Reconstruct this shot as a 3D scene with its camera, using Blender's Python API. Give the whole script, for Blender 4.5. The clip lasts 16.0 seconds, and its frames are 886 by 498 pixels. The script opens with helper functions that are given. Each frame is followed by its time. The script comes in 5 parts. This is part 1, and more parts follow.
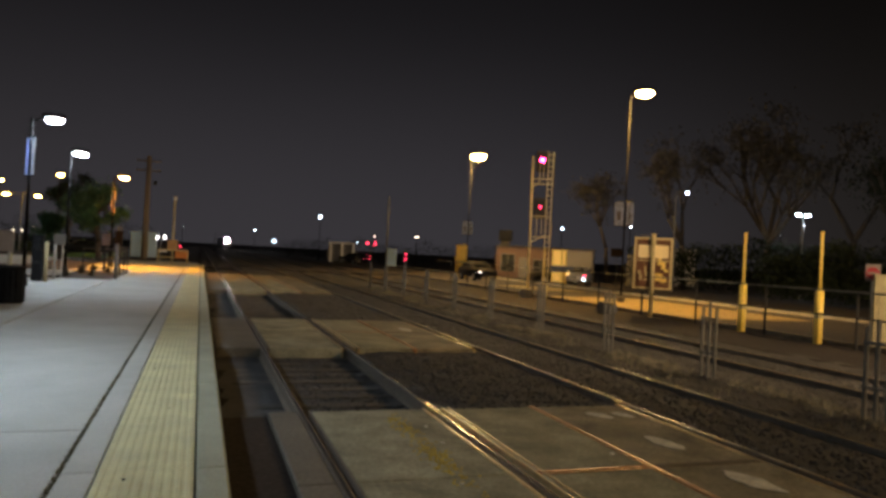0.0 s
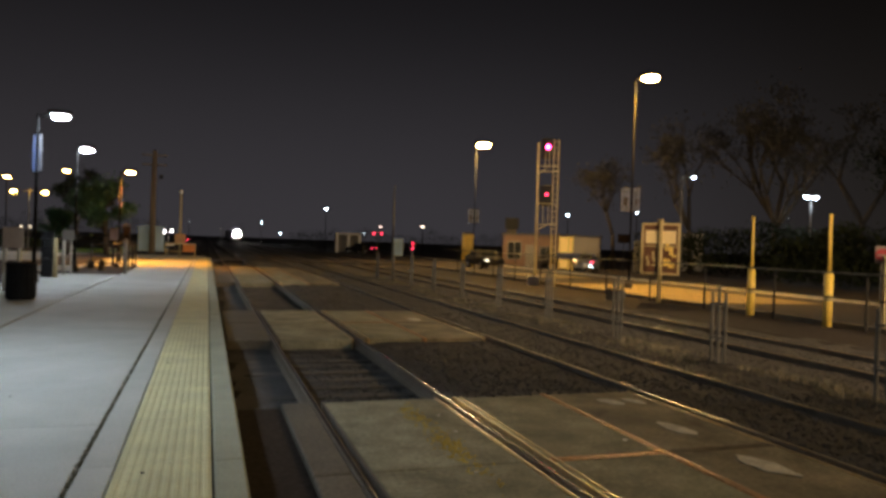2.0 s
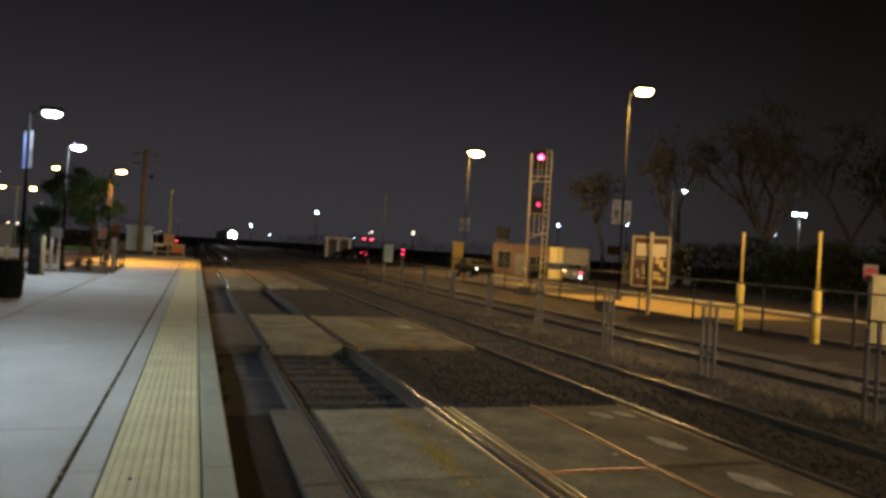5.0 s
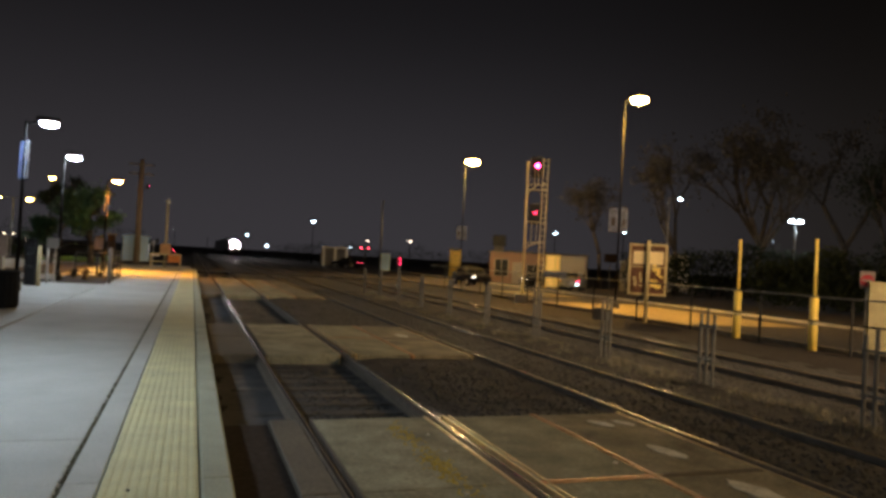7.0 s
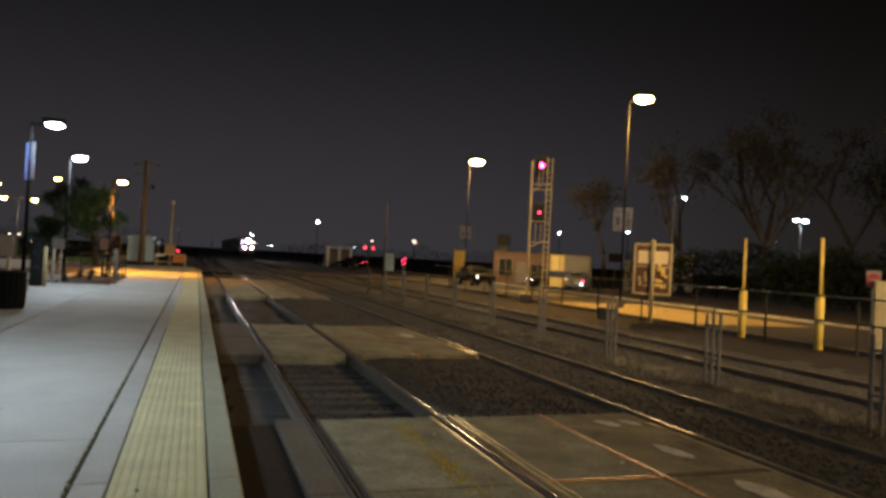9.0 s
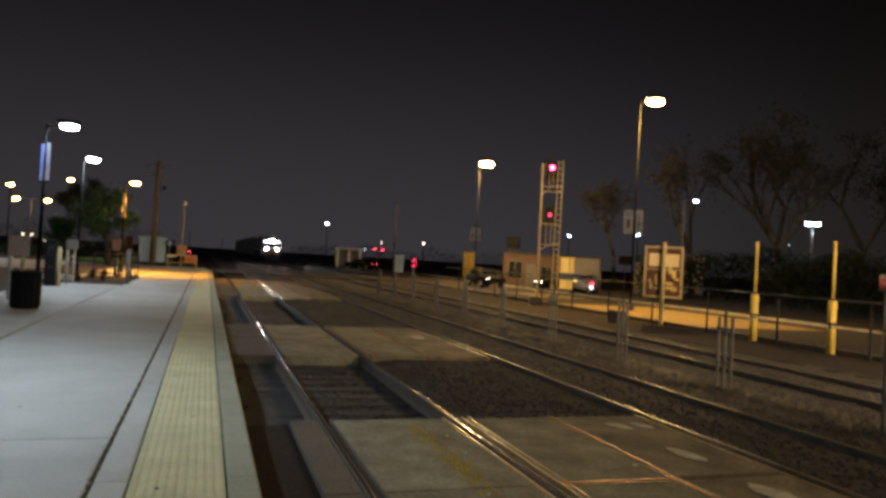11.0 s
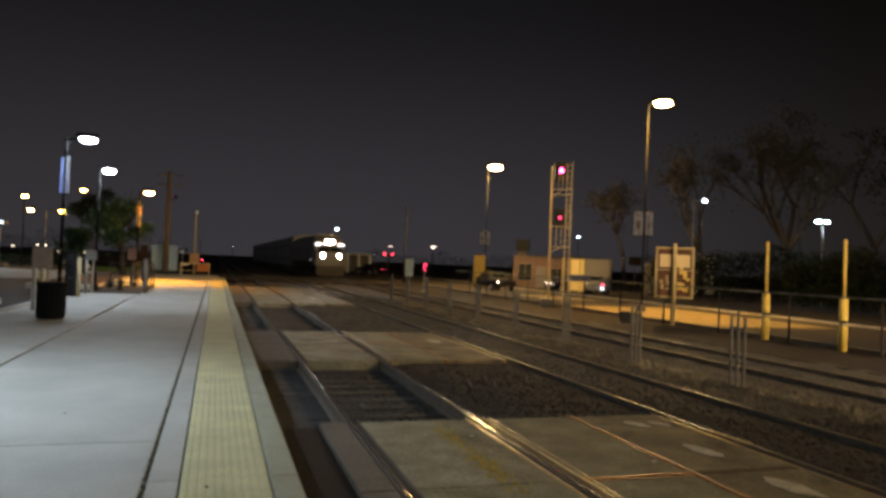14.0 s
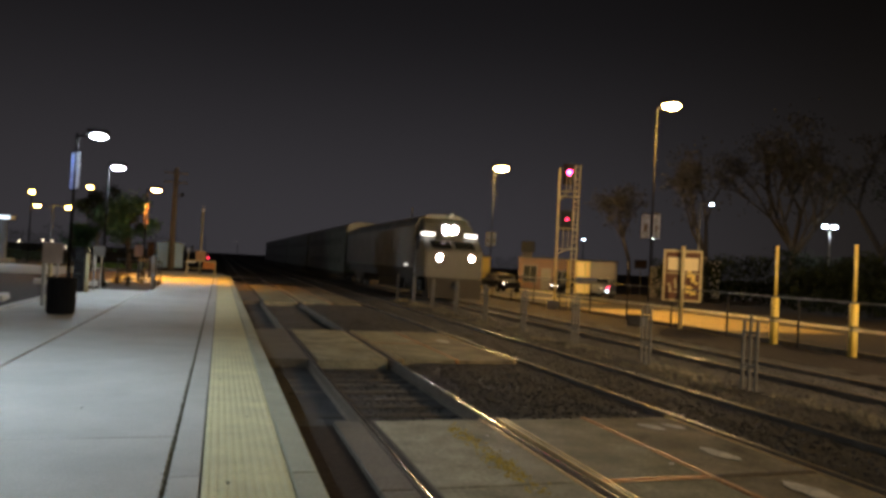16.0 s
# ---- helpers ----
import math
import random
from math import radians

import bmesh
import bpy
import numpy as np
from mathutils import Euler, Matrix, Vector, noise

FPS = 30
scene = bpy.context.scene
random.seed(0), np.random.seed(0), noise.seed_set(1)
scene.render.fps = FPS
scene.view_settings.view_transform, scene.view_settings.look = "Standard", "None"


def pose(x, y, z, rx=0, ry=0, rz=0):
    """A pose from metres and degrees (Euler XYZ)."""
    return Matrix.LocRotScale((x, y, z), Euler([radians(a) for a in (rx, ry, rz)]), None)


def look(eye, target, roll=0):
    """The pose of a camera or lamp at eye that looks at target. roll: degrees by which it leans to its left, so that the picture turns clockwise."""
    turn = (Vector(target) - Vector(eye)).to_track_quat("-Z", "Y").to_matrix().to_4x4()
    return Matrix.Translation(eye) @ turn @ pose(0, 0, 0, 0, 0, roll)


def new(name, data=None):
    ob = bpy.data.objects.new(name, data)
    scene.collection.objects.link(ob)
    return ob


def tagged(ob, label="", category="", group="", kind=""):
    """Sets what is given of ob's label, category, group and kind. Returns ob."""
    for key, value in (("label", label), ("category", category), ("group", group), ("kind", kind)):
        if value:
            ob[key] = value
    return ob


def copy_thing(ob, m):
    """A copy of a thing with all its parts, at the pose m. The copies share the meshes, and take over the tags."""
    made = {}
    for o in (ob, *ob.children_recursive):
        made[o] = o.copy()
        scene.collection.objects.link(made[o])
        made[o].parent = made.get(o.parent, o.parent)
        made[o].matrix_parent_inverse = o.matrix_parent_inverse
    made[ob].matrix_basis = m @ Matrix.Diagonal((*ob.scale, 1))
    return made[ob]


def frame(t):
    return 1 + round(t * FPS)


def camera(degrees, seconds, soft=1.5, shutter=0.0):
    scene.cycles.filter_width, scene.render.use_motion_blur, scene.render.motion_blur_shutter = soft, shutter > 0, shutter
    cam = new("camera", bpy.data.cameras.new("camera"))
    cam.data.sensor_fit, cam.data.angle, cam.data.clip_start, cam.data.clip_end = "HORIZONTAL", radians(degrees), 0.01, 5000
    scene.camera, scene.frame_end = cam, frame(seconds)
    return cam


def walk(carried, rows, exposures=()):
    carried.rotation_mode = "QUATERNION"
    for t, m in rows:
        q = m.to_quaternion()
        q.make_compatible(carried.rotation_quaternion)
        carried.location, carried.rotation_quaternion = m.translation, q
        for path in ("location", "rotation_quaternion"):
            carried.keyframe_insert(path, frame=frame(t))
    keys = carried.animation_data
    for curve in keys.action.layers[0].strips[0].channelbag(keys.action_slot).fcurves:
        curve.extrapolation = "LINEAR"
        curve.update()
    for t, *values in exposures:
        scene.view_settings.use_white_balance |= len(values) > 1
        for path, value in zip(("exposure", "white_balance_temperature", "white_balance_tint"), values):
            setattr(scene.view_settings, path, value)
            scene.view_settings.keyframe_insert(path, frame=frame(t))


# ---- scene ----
cam = camera(64.0, 16.0, soft=3.4)
PATH = [
    (0, (-0.262, -0.141, 1.766), (0.385, 1.751, 1.783), 3.0),
    (0.5, (-0.257, -0.132, 1.77), (0.391, 1.76, 1.776), 3.1),
    (1, (-0.259, -0.135, 1.771), (0.392, 1.756, 1.773), 3.4),
    (1.5, (-0.267, -0.134, 1.767), (0.378, 1.759, 1.767), 3.1),
    (2, (-0.3, -0.141, 1.775), (0.332, 1.756, 1.76), 2.0),
    (2.5, (-0.328, -0.156, 1.799), (0.299, 1.744, 1.78), 2.2),
    (3, (-0.332, -0.157, 1.803), (0.296, 1.741, 1.779), 2.0),
    (3.5, (-0.316, -0.116, 1.787), (0.329, 1.777, 1.767), 2.4),
    (4, (-0.323, -0.115, 1.793), (0.324, 1.777, 1.784), 3.1),
    (6.5, (-0.357, -0.085, 1.796), (0.306, 1.802, 1.821), 3.5),
    (7, (-0.355, -0.09, 1.792), (0.311, 1.795, 1.823), 3.2),
    (7.5, (-0.357, -0.097, 1.788), (0.307, 1.79, 1.822), 3.2),
    (8, (-0.364, -0.094, 1.788), (0.296, 1.793, 1.822), 3.2),
    (8.5, (-0.372, -0.092, 1.791), (0.287, 1.796, 1.824), 3.1),
    (9, (-0.378, -0.088, 1.794), (0.278, 1.802, 1.824), 3.1),
    (11.5, (-0.459, -0.144, 1.797), (0.168, 1.755, 1.833), 3.3),
    (12, (-0.484, -0.241, 1.805), (0.138, 1.66, 1.846), 3.1),
    (12.5, (-0.52, -0.348, 1.81), (0.085, 1.558, 1.85), 2.8),
    (13, (-0.553, -0.362, 1.803), (0.049, 1.545, 1.844), 2.6),
    (13.5, (-0.609, -0.357, 1.817), (0.001, 1.548, 1.854), 2.3),
    (14, (-0.663, -0.352, 1.824), (-0.055, 1.553, 1.866), 2.4),
    (14.5, (-0.716, -0.325, 1.815), (-0.112, 1.581, 1.863), 2.3),
    (15, (-0.777, -0.337, 1.817), (-0.174, 1.57, 1.866), 2.3),
    (15.5, (-0.81, -0.336, 1.826), (-0.212, 1.572, 1.874), 2.3),
    (16, (-0.797, -0.289, 1.798), (-0.199, 1.619, 1.842), 3.1),
]
walk(cam, [(t, look(eye, target, roll)) for t, eye, target, roll in PATH])

# ---------------------------------------------------------------- world and lamps
world = bpy.data.worlds.new("night_sky")
scene.world = world
world.use_nodes = True
wn = world.node_tree
wn.nodes.clear()
w_out = wn.nodes.new("ShaderNodeOutputWorld")
w_bg = wn.nodes.new("ShaderNodeBackground")
w_geo = wn.nodes.new("ShaderNodeTexCoord")
w_dot = wn.nodes.new("ShaderNodeVectorMath")
w_dot.operation = "DOT_PRODUCT"
w_dot.inputs[1].default_value = (0.08, 0.99, 0.06)
w_ramp = wn.nodes.new("ShaderNodeValToRGB")
wn.links.new(w_geo.outputs["Generated"], w_dot.inputs[0])
wn.links.new(w_dot.outputs["Value"], w_ramp.inputs[0])
wn.links.new(w_ramp.outputs[0], w_bg.inputs[0])
w_sep = wn.nodes.new("ShaderNodeSeparateXYZ")
w_rise = wn.nodes.new("ShaderNodeMapRange")
w_rise.interpolation_type = "SMOOTHSTEP"
for key, value in (("From Min", 0.0), ("From Max", 0.38), ("To Min", 1.12), ("To Max", 0.25)):
    w_rise.inputs[key].default_value = value
wn.links.new(w_geo.outputs["Generated"], w_sep.inputs[0])
wn.links.new(w_sep.outputs["Z"], w_rise.inputs["Value"])
wn.links.new(w_rise.outputs["Result"], w_bg.inputs[1])
wn.links.new(w_bg.outputs[0], w_out.inputs[0])
# a town's light dome, widest and palest low over the line
w_ramp.color_ramp.interpolation = "EASE"
w_ramp.color_ramp.elements[0].position = 0.66
w_ramp.color_ramp.elements[0].color = (0.0142, 0.0120, 0.0108, 1)
w_ramp.color_ramp.elements[1].position = 1.0
w_ramp.color_ramp.elements[1].color = (0.0335, 0.0308, 0.0350, 1)

SODIUM = (1.0, 0.48, 0.05)
WARM = (1.0, 0.68, 0.37)
ORANGE = (1.0, 0.40, 0.035)
COOL = (0.80, 0.92, 1.0)


def point_lamp(name, place, watts, colour, radius=0.15, cone=None, aim=None):
    """A lamp just below a luminaire; with a cone it is a spot, downward or aimed at a place."""
    data = bpy.data.lights.new(name, "SPOT" if cone else "POINT")
    data.energy, data.color, data.shadow_soft_size = watts, colour, radius
    if cone:
        data.spot_size, data.spot_blend = radians(cone), 0.8
    ob = new(name, data)
    ob.location = place
    if aim is not None:
        ob.matrix_basis = look(place, aim)
    return ob


# ---------------------------------------------------------------- materials
def mat(name, colour, rough=0.7, metal=0.0, grain=30.0, vary=0.25, bump=0.2, stain=0.8, stain_amount=0.25, per_object=0.0, spec=0.5, rough_vary=0.1, stretch=None):
    """A surface with fine grain, large stains, relief and roughness that varies."""
    m = bpy.data.materials.new(name)
    m.use_nodes = True
    nt = m.node_tree
    b = nt.nodes["Principled BSDF"]
    tc = nt.nodes.new("ShaderNodeTexCoord")
    src = tc.outputs["Object"]
    if stretch:
        mp = nt.nodes.new("ShaderNodeMapping")
        mp.inputs["Scale"].default_value = stretch
        nt.links.new(src, mp.inputs[0])
        src = mp.outputs[0]
    if per_object:
        own = nt.nodes.new("ShaderNodeObjectInfo")
        far = nt.nodes.new("ShaderNodeVectorMath")
        far.operation = "MULTIPLY_ADD"
        far.inputs[1].default_value = (37.0, 53.0, 0.0)
        nt.links.new(own.outputs["Random"], far.inputs[0])
        nt.links.new(src, far.inputs[2])
        src = far.outputs[0]
    fine = nt.nodes.new("ShaderNodeTexNoise")
    fine.inputs["Scale"].default_value, fine.inputs["Detail"].default_value = grain, 5
    big = nt.nodes.new("ShaderNodeTexNoise")
    big.inputs["Scale"].default_value, big.inputs["Detail"].default_value, big.inputs["Roughness"].default_value = stain, 6, 0.65
    for n in (fine, big):
        nt.links.new(src, n.inputs["Vector"])

    def scaled(sock, amount, base=1.0):
        mr = nt.nodes.new("ShaderNodeMapRange")
        mr.inputs["From Min"].default_value, mr.inputs["From Max"].default_value = 0.3, 0.7
        mr.inputs["To Min"].default_value, mr.inputs["To Max"].default_value = base - amount, base + amount
        nt.links.new(sock, mr.inputs[0])
        return mr.outputs[0]

    mul = nt.nodes.new("ShaderNodeMath")
    mul.operation = "MULTIPLY"
    nt.links.new(scaled(fine.outputs[0], vary), mul.inputs[0])
    nt.links.new(scaled(big.outputs[0], stain_amount), mul.inputs[1])
    val = mul.outputs[0]
    if per_object:
        info = nt.nodes.new("ShaderNodeObjectInfo")
        mr = nt.nodes.new("ShaderNodeMapRange")
        mr.inputs["To Min"].default_value, mr.inputs["To Max"].default_value = 1 - per_object, 1 + per_object
        nt.links.new(info.outputs["Random"], mr.inputs[0])
        m2 = nt.nodes.new("ShaderNodeMath")
        m2.operation = "MULTIPLY"
        nt.links.new(val, m2.inputs[0])
        nt.links.new(mr.outputs[0], m2.inputs[1])
        val = m2.outputs[0]
    vm = nt.nodes.new("ShaderNodeVectorMath")
    vm.operation = "SCALE"
    vm.inputs[0].default_value = colour[:3]
    nt.links.new(val, vm.inputs["Scale"])
    nt.links.new(vm.outputs[0], b.inputs["Base Color"])
    nt.links.new(scaled(big.outputs[0], rough_vary, rough), b.inputs["Roughness"])
    b.inputs["Metallic"].default_value = metal
    b.inputs["Specular IOR Level"].default_value = spec
    if bump:
        bp = nt.nodes.new("ShaderNodeBump")
        bp.inputs["Strength"].default_value, bp.inputs["Distance"].default_value = bump, 0.01
        nt.links.new(fine.outputs[0], bp.inputs["Height"])
        nt.links.new(bp.outputs[0], b.inputs["Normal"])
    return m


def glow(name, colour, strength, base=(0.6, 0.6, 0.6)):
    m = bpy.data.materials.new(name)
    m.use_nodes = True
    b = m.node_tree.nodes["Principled BSDF"]
    b.inputs["Base Color"].default_value = (*base, 1)
    b.inputs["Emission Color"].default_value = (*colour, 1)
    b.inputs["Emission Strength"].default_value = strength
    return m


def glass(name, tint, rough=0.05):
    m = bpy.data.materials.new(name)
    m.use_nodes = True
    b = m.node_tree.nodes["Principled BSDF"]
    b.inputs["Base Color"].default_value = (*tint, 1)
    b.inputs["Roughness"].default_value = rough
    b.inputs["Specular IOR Level"].default_value = 0.8
    return m


M = {}
M["concrete"] = mat("platform_concrete", (0.42, 0.43, 0.42), 0.8, grain=45, vary=0.10, stain=0.7, stain_amount=0.16, bump=0.15, per_object=0.05)
M["edge_concrete"] = mat("edge_concrete", (0.36, 0.375, 0.295), 0.8, grain=40, vary=0.12, stain=1.3, stain_amount=0.2, bump=0.15, per_object=0.05)
M["tactile"] = mat("yellow_tactile", (0.60, 0.575, 0.36), 0.75, grain=60, vary=0.08, stain=2.2, stain_amount=0.16, bump=0.1, per_object=0.04)
M["filler"] = mat("joint_filler", (0.022, 0.021, 0.02), 0.9, grain=50, vary=0.4, stain=3, stain_amount=0.4)
M["slab"] = mat("crossing_concrete", (0.25, 0.24, 0.175), 0.78, spec=0.22, grain=25, vary=0.25, stain=1.6, stain_amount=0.55, bump=0.25, per_object=0.14)
M["slab_edge"] = mat("rusty_steel_edge", (0.38, 0.19, 0.085), 0.48, metal=0.4, grain=30, vary=0.35, stain=3, stain_amount=0.3, bump=0.2)
M["worn_edge"] = mat("worn_steel_edge", (0.60, 0.44, 0.22), 0.38, rough_vary=0.03, metal=0.45, grain=30, vary=0.2, stain=3, stain_amount=0.2, bump=0)
M["asphalt"] = mat("asphalt", (0.040, 0.035, 0.034), 0.88, spec=0.15, grain=35, vary=0.3, stain=0.35, stain_amount=0.3, bump=0.35)
M["ballast_bed"] = mat("ballast_bed", (0.062, 0.059, 0.060), 0.92, spec=0.2, grain=34, vary=0.4, stain=0.9, stain_amount=0.35, bump=0.6)
M["stone"] = mat("ballast_stone", (0.080, 0.078, 0.080), 0.85, spec=0.3, grain=20, vary=0.35, stain=2.2, stain_amount=0.5, bump=0.3)
M["earth"] = mat("dry_earth", (0.036, 0.031, 0.031), 0.95, spec=0.1, grain=12, vary=0.35, stain=0.25, stain_amount=0.35, bump=0.6)
M["rail_side"] = mat("rusty_rail", (0.125, 0.10, 0.078), 0.8, metal=0.0, grain=40, vary=0.3, stain=4, stain_amount=0.3)
M["rail_head"] = mat("polished_rail_head", (0.68, 0.64, 0.58), 0.18, metal=1.0, grain=60, vary=0.1, stain=2, stain_amount=0.15, bump=0, rough_vary=0.06, stretch=(1, 0.1, 1))
M["dull_head"] = mat("dull_rail_head", (0.40, 0.31, 0.18), 0.36, metal=0.9, grain=60, vary=0.2, stain=2, stain_amount=0.3, bump=0.08, rough_vary=0.1, stretch=(1, 0.1, 1))
# darker copy of the crossing concrete
M["slab_dark"] = mat("dark_crossing_concrete", (0.115, 0.10, 0.08), 0.8, grain=25, vary=0.25, stain=1.3, stain_amount=0.35, bump=0.25, per_object=0.08)
# pale concrete; its yellow tone paints in the sodium lamps' light
M["apron"] = mat("apron_lamp_pool", (0.205, 0.155, 0.062), 0.8, grain=18, vary=0.15, stain=0.5, stain_amount=0.3, bump=0.2)
# stain colour raised to bright yellow to paint glints on it
M["grit"] = mat("glint_yellow_grit", (0.50, 0.36, 0.06), 0.8, grain=40, vary=0.3, stain=5, stain_amount=0.3, bump=0.2)
M["patch"] = mat("pale_repair_mortar", (0.50, 0.48, 0.43), 0.85, grain=30, vary=0.2, stain=4, stain_amount=0.4, bump=0.2)
M["litter"] = mat("white_litter", (0.75, 0.72, 0.65), 0.7, grain=30, vary=0.1, stain=2, stain_amount=0.1)
M["slab_outer"] = mat("worn_outer_concrete", (0.19, 0.165, 0.12), 0.8, spec=0.22, grain=25, vary=0.25, stain=1.4, stain_amount=0.7, bump=0.25, per_object=0.12)
# a near-black and a dark brown fill for the strip beside the platform
M["pit"] = mat("black_gutter_infill", (0.011, 0.009, 0.0085), 0.9, spec=0.1, grain=18, vary=0.4, stain=1.2, stain_amount=0.3, bump=0.5)
M["gutter_dark"] = mat("dark_gutter_infill", (0.030, 0.022, 0.018), 0.9, spec=0.1, grain=18, vary=0.4, stain=1.2, stain_amount=0.35, bump=0.4)
M["moss"] = mat("dry_moss", (0.075, 0.075, 0.045), 0.95, grain=40, vary=0.4, stain=3, stain_amount=0.4, bump=0.5)
M["tie"] = mat("timber_tie", (0.068, 0.058, 0.050), 0.9, grain=18, vary=0.4, stain=2, stain_amount=0.3, bump=0.5, per_object=0.25, stretch=(0.15, 1, 1))
M["steel"] = mat("galvanised_steel", (0.42, 0.43, 0.43), 0.5, metal=0.6, grain=40, vary=0.15, stain=2, stain_amount=0.2, bump=0.05)
M["pole_paint"] = mat("dark_pole_paint", (0.006, 0.0058, 0.0057), 0.85, spec=0.08, grain=40, vary=0.15, stain=2, stain_amount=0.2, bump=0.05)
M["fence_grey"] = mat("weathered_fence_steel", (0.14, 0.14, 0.138), 0.6, metal=0.3, grain=40, vary=0.2, stain=2, stain_amount=0.25, bump=0.05)
M["dark_steel"] = mat("dark_painted_steel", (0.028, 0.029, 0.032), 0.6, spec=0.25, grain=40, vary=0.2, stain=2, stain_amount=0.25, bump=0.05)
M["black_plastic"] = mat("black_plastic", (0.013, 0.014, 0.017), 0.8, spec=0.1, grain=50, vary=0.2, stain=2, stain_amount=0.3, bump=0.1)
M["cream"] = mat("cream_paint", (0.60, 0.50, 0.27), 0.6, grain=30, vary=0.1, stain=2, stain_amount=0.2, bump=0.08)
M["post_yellow"] = mat("yellow_post_paint", (0.74, 0.55, 0.12), 0.55, grain=30, vary=0.1, stain=2, stain_amount=0.2, bump=0.08)
M["map_yellow"] = mat("map_yellow_print", (0.92, 0.70, 0.20), 0.6, grain=30, vary=0.08, stain=3, stain_amount=0.15, bump=0.03)
M["yellow"] = mat("yellow_paint", (0.70, 0.50, 0.09), 0.55, grain=30, vary=0.1, stain=2, stain_amount=0.2, bump=0.08)
M["white_paint"] = mat("white_paint", (0.80, 0.81, 0.83), 0.55, grain=30, vary=0.06, stain=1, stain_amount=0.14, bump=0.05)
M["orange_paint"] = mat("orange_paint", (0.62, 0.22, 0.05), 0.6, grain=30, vary=0.1, stain=2, stain_amount=0.2)
M["red_paint"] = mat("red_paint", (0.30, 0.03, 0.045), 0.45, grain=30, vary=0.08, stain=2, stain_amount=0.15, bump=0.05)
M["blue_cloth"] = mat("blue_banner", (0.55, 0.64, 0.92), 0.8, grain=80, vary=0.1, stain=2, stain_amount=0.15)
M["grey_cloth"] = mat("grey_banner", (0.17, 0.20, 0.31), 0.8, grain=14, vary=0.3, stain=3.5, stain_amount=0.6)
M["dark_cloth"] = mat("dark_banner_print", (0.07, 0.06, 0.065), 0.8, grain=20, vary=0.3, stain=3, stain_amount=0.5)
M["dull_cream"] = mat("dull_cream_paint", (0.36, 0.32, 0.19), 0.65, grain=30, vary=0.12, stain=2, stain_amount=0.25, bump=0.08)
M["dull_steel"] = mat("dull_grey_steel", (0.17, 0.175, 0.185), 0.6, metal=0.3, grain=40, vary=0.15, stain=2, stain_amount=0.25, bump=0.05)
M["header"] = mat("cream_header", (0.94, 0.79, 0.46), 0.5, grain=20, vary=0.05, stain=1.5, stain_amount=0.1, bump=0.03)
M["pink_paper"] = mat("faded_notice_paper", (0.12, 0.095, 0.10), 0.8, spec=0.05, grain=20, vary=0.15, stain=4, stain_amount=0.25, bump=0.03)
M["cool_white"] = mat("cool_white_paint", (0.44, 0.64, 0.95), 0.6, grain=20, vary=0.06, stain=0.8, stain_amount=0.14, bump=0.05)
M["canopy_paint"] = mat("blue_grey_canopy_paint", (0.24, 0.28, 0.36), 0.6, grain=20, vary=0.06, stain=0.8, stain_amount=0.14, bump=0.05)
# paler copy of the asphalt, with lamplight put into the colour
M["lit_asphalt"] = mat("lamplit_asphalt", (0.36, 0.365, 0.37), 0.8, grain=30, vary=0.2, stain=0.4, stain_amount=0.25, bump=0.3)
M["panel_tan"] = mat("faded_tan_panel", (0.020, 0.013, 0.009), 0.8, spec=0.05, grain=20, vary=0.15, stain=4, stain_amount=0.25, bump=0.03)
M["tan_paint"] = mat("tan_box_paint", (0.48, 0.30, 0.15), 0.6, grain=25, vary=0.12, stain=2, stain_amount=0.2)
M["white_cloth"] = mat("white_banner", (0.66, 0.68, 0.72), 0.8, grain=80, vary=0.08, stain=2, stain_amount=0.12)
M["red_cloth"] = mat("red_banner", (0.62, 0.47, 0.45), 0.8, grain=80, vary=0.1, stain=2, stain_amount=0.15)
for key in ("blue_cloth", "white_cloth", "red_cloth"):
    # thin cloth lets some light through
    nt = M[key].node_tree
    out = nt.nodes["Material Output"]
    face = nt.nodes["Principled BSDF"]
    back = nt.nodes.new("ShaderNodeBsdfTranslucent")
    both = nt.nodes.new("ShaderNodeMixShader")
    both.inputs[0].default_value = 0.5
    nt.links.new(face.inputs["Base Color"].links[0].from_socket, back.inputs[0])
    nt.links.new(face.outputs[0], both.inputs[1])
    nt.links.new(back.outputs[0], both.inputs[2])
    nt.links.new(both.outputs[0], out.inputs[0])
M["brown_panel"] = mat("brown_panel", (0.13, 0.055, 0.026), 0.4, grain=20, vary=0.25, stain=3, stain_amount=0.4, bump=0.05)
M["sign_back"] = mat("bare_sign_back", (0.13, 0.127, 0.125), 0.5, metal=0.4, grain=30, vary=0.1, stain=1.5, stain_amount=0.15)
M["sign_face"] = mat("faded_sign_face", (0.30, 0.26, 0.255), 0.6, grain=30, vary=0.1, stain=2, stain_amount=0.2, bump=0.03)
M["wood_pole"] = mat("creosoted_pole", (0.21, 0.175, 0.15), 0.9, grain=12, vary=0.35, stain=1, stain_amount=0.3, bump=0.5, stretch=(1, 1, 0.08))
M["bark"] = mat("bark", (0.05, 0.040, 0.032), 0.95, grain=14, vary=0.4, stain=1, stain_amount=0.3, bump=0.8, stretch=(1, 1, 0.2))
M["leaf"] = mat("leaf", (0.015, 0.020, 0.011), 0.9, spec=0.08, grain=6, vary=0.4, stain=0.6, stain_amount=0.5, bump=0)
M["bright_leaf"] = mat("fresh_leaf", (0.034, 0.088, 0.040), 0.6, grain=6, vary=0.4, stain=0.6, stain_amount=0.5, bump=0)
M["dry_leaf"] = mat("dry_leaf", (0.04, 0.034, 0.022), 0.7, grain=6, vary=0.4, stain=0.6, stain_amount=0.5, bump=0)
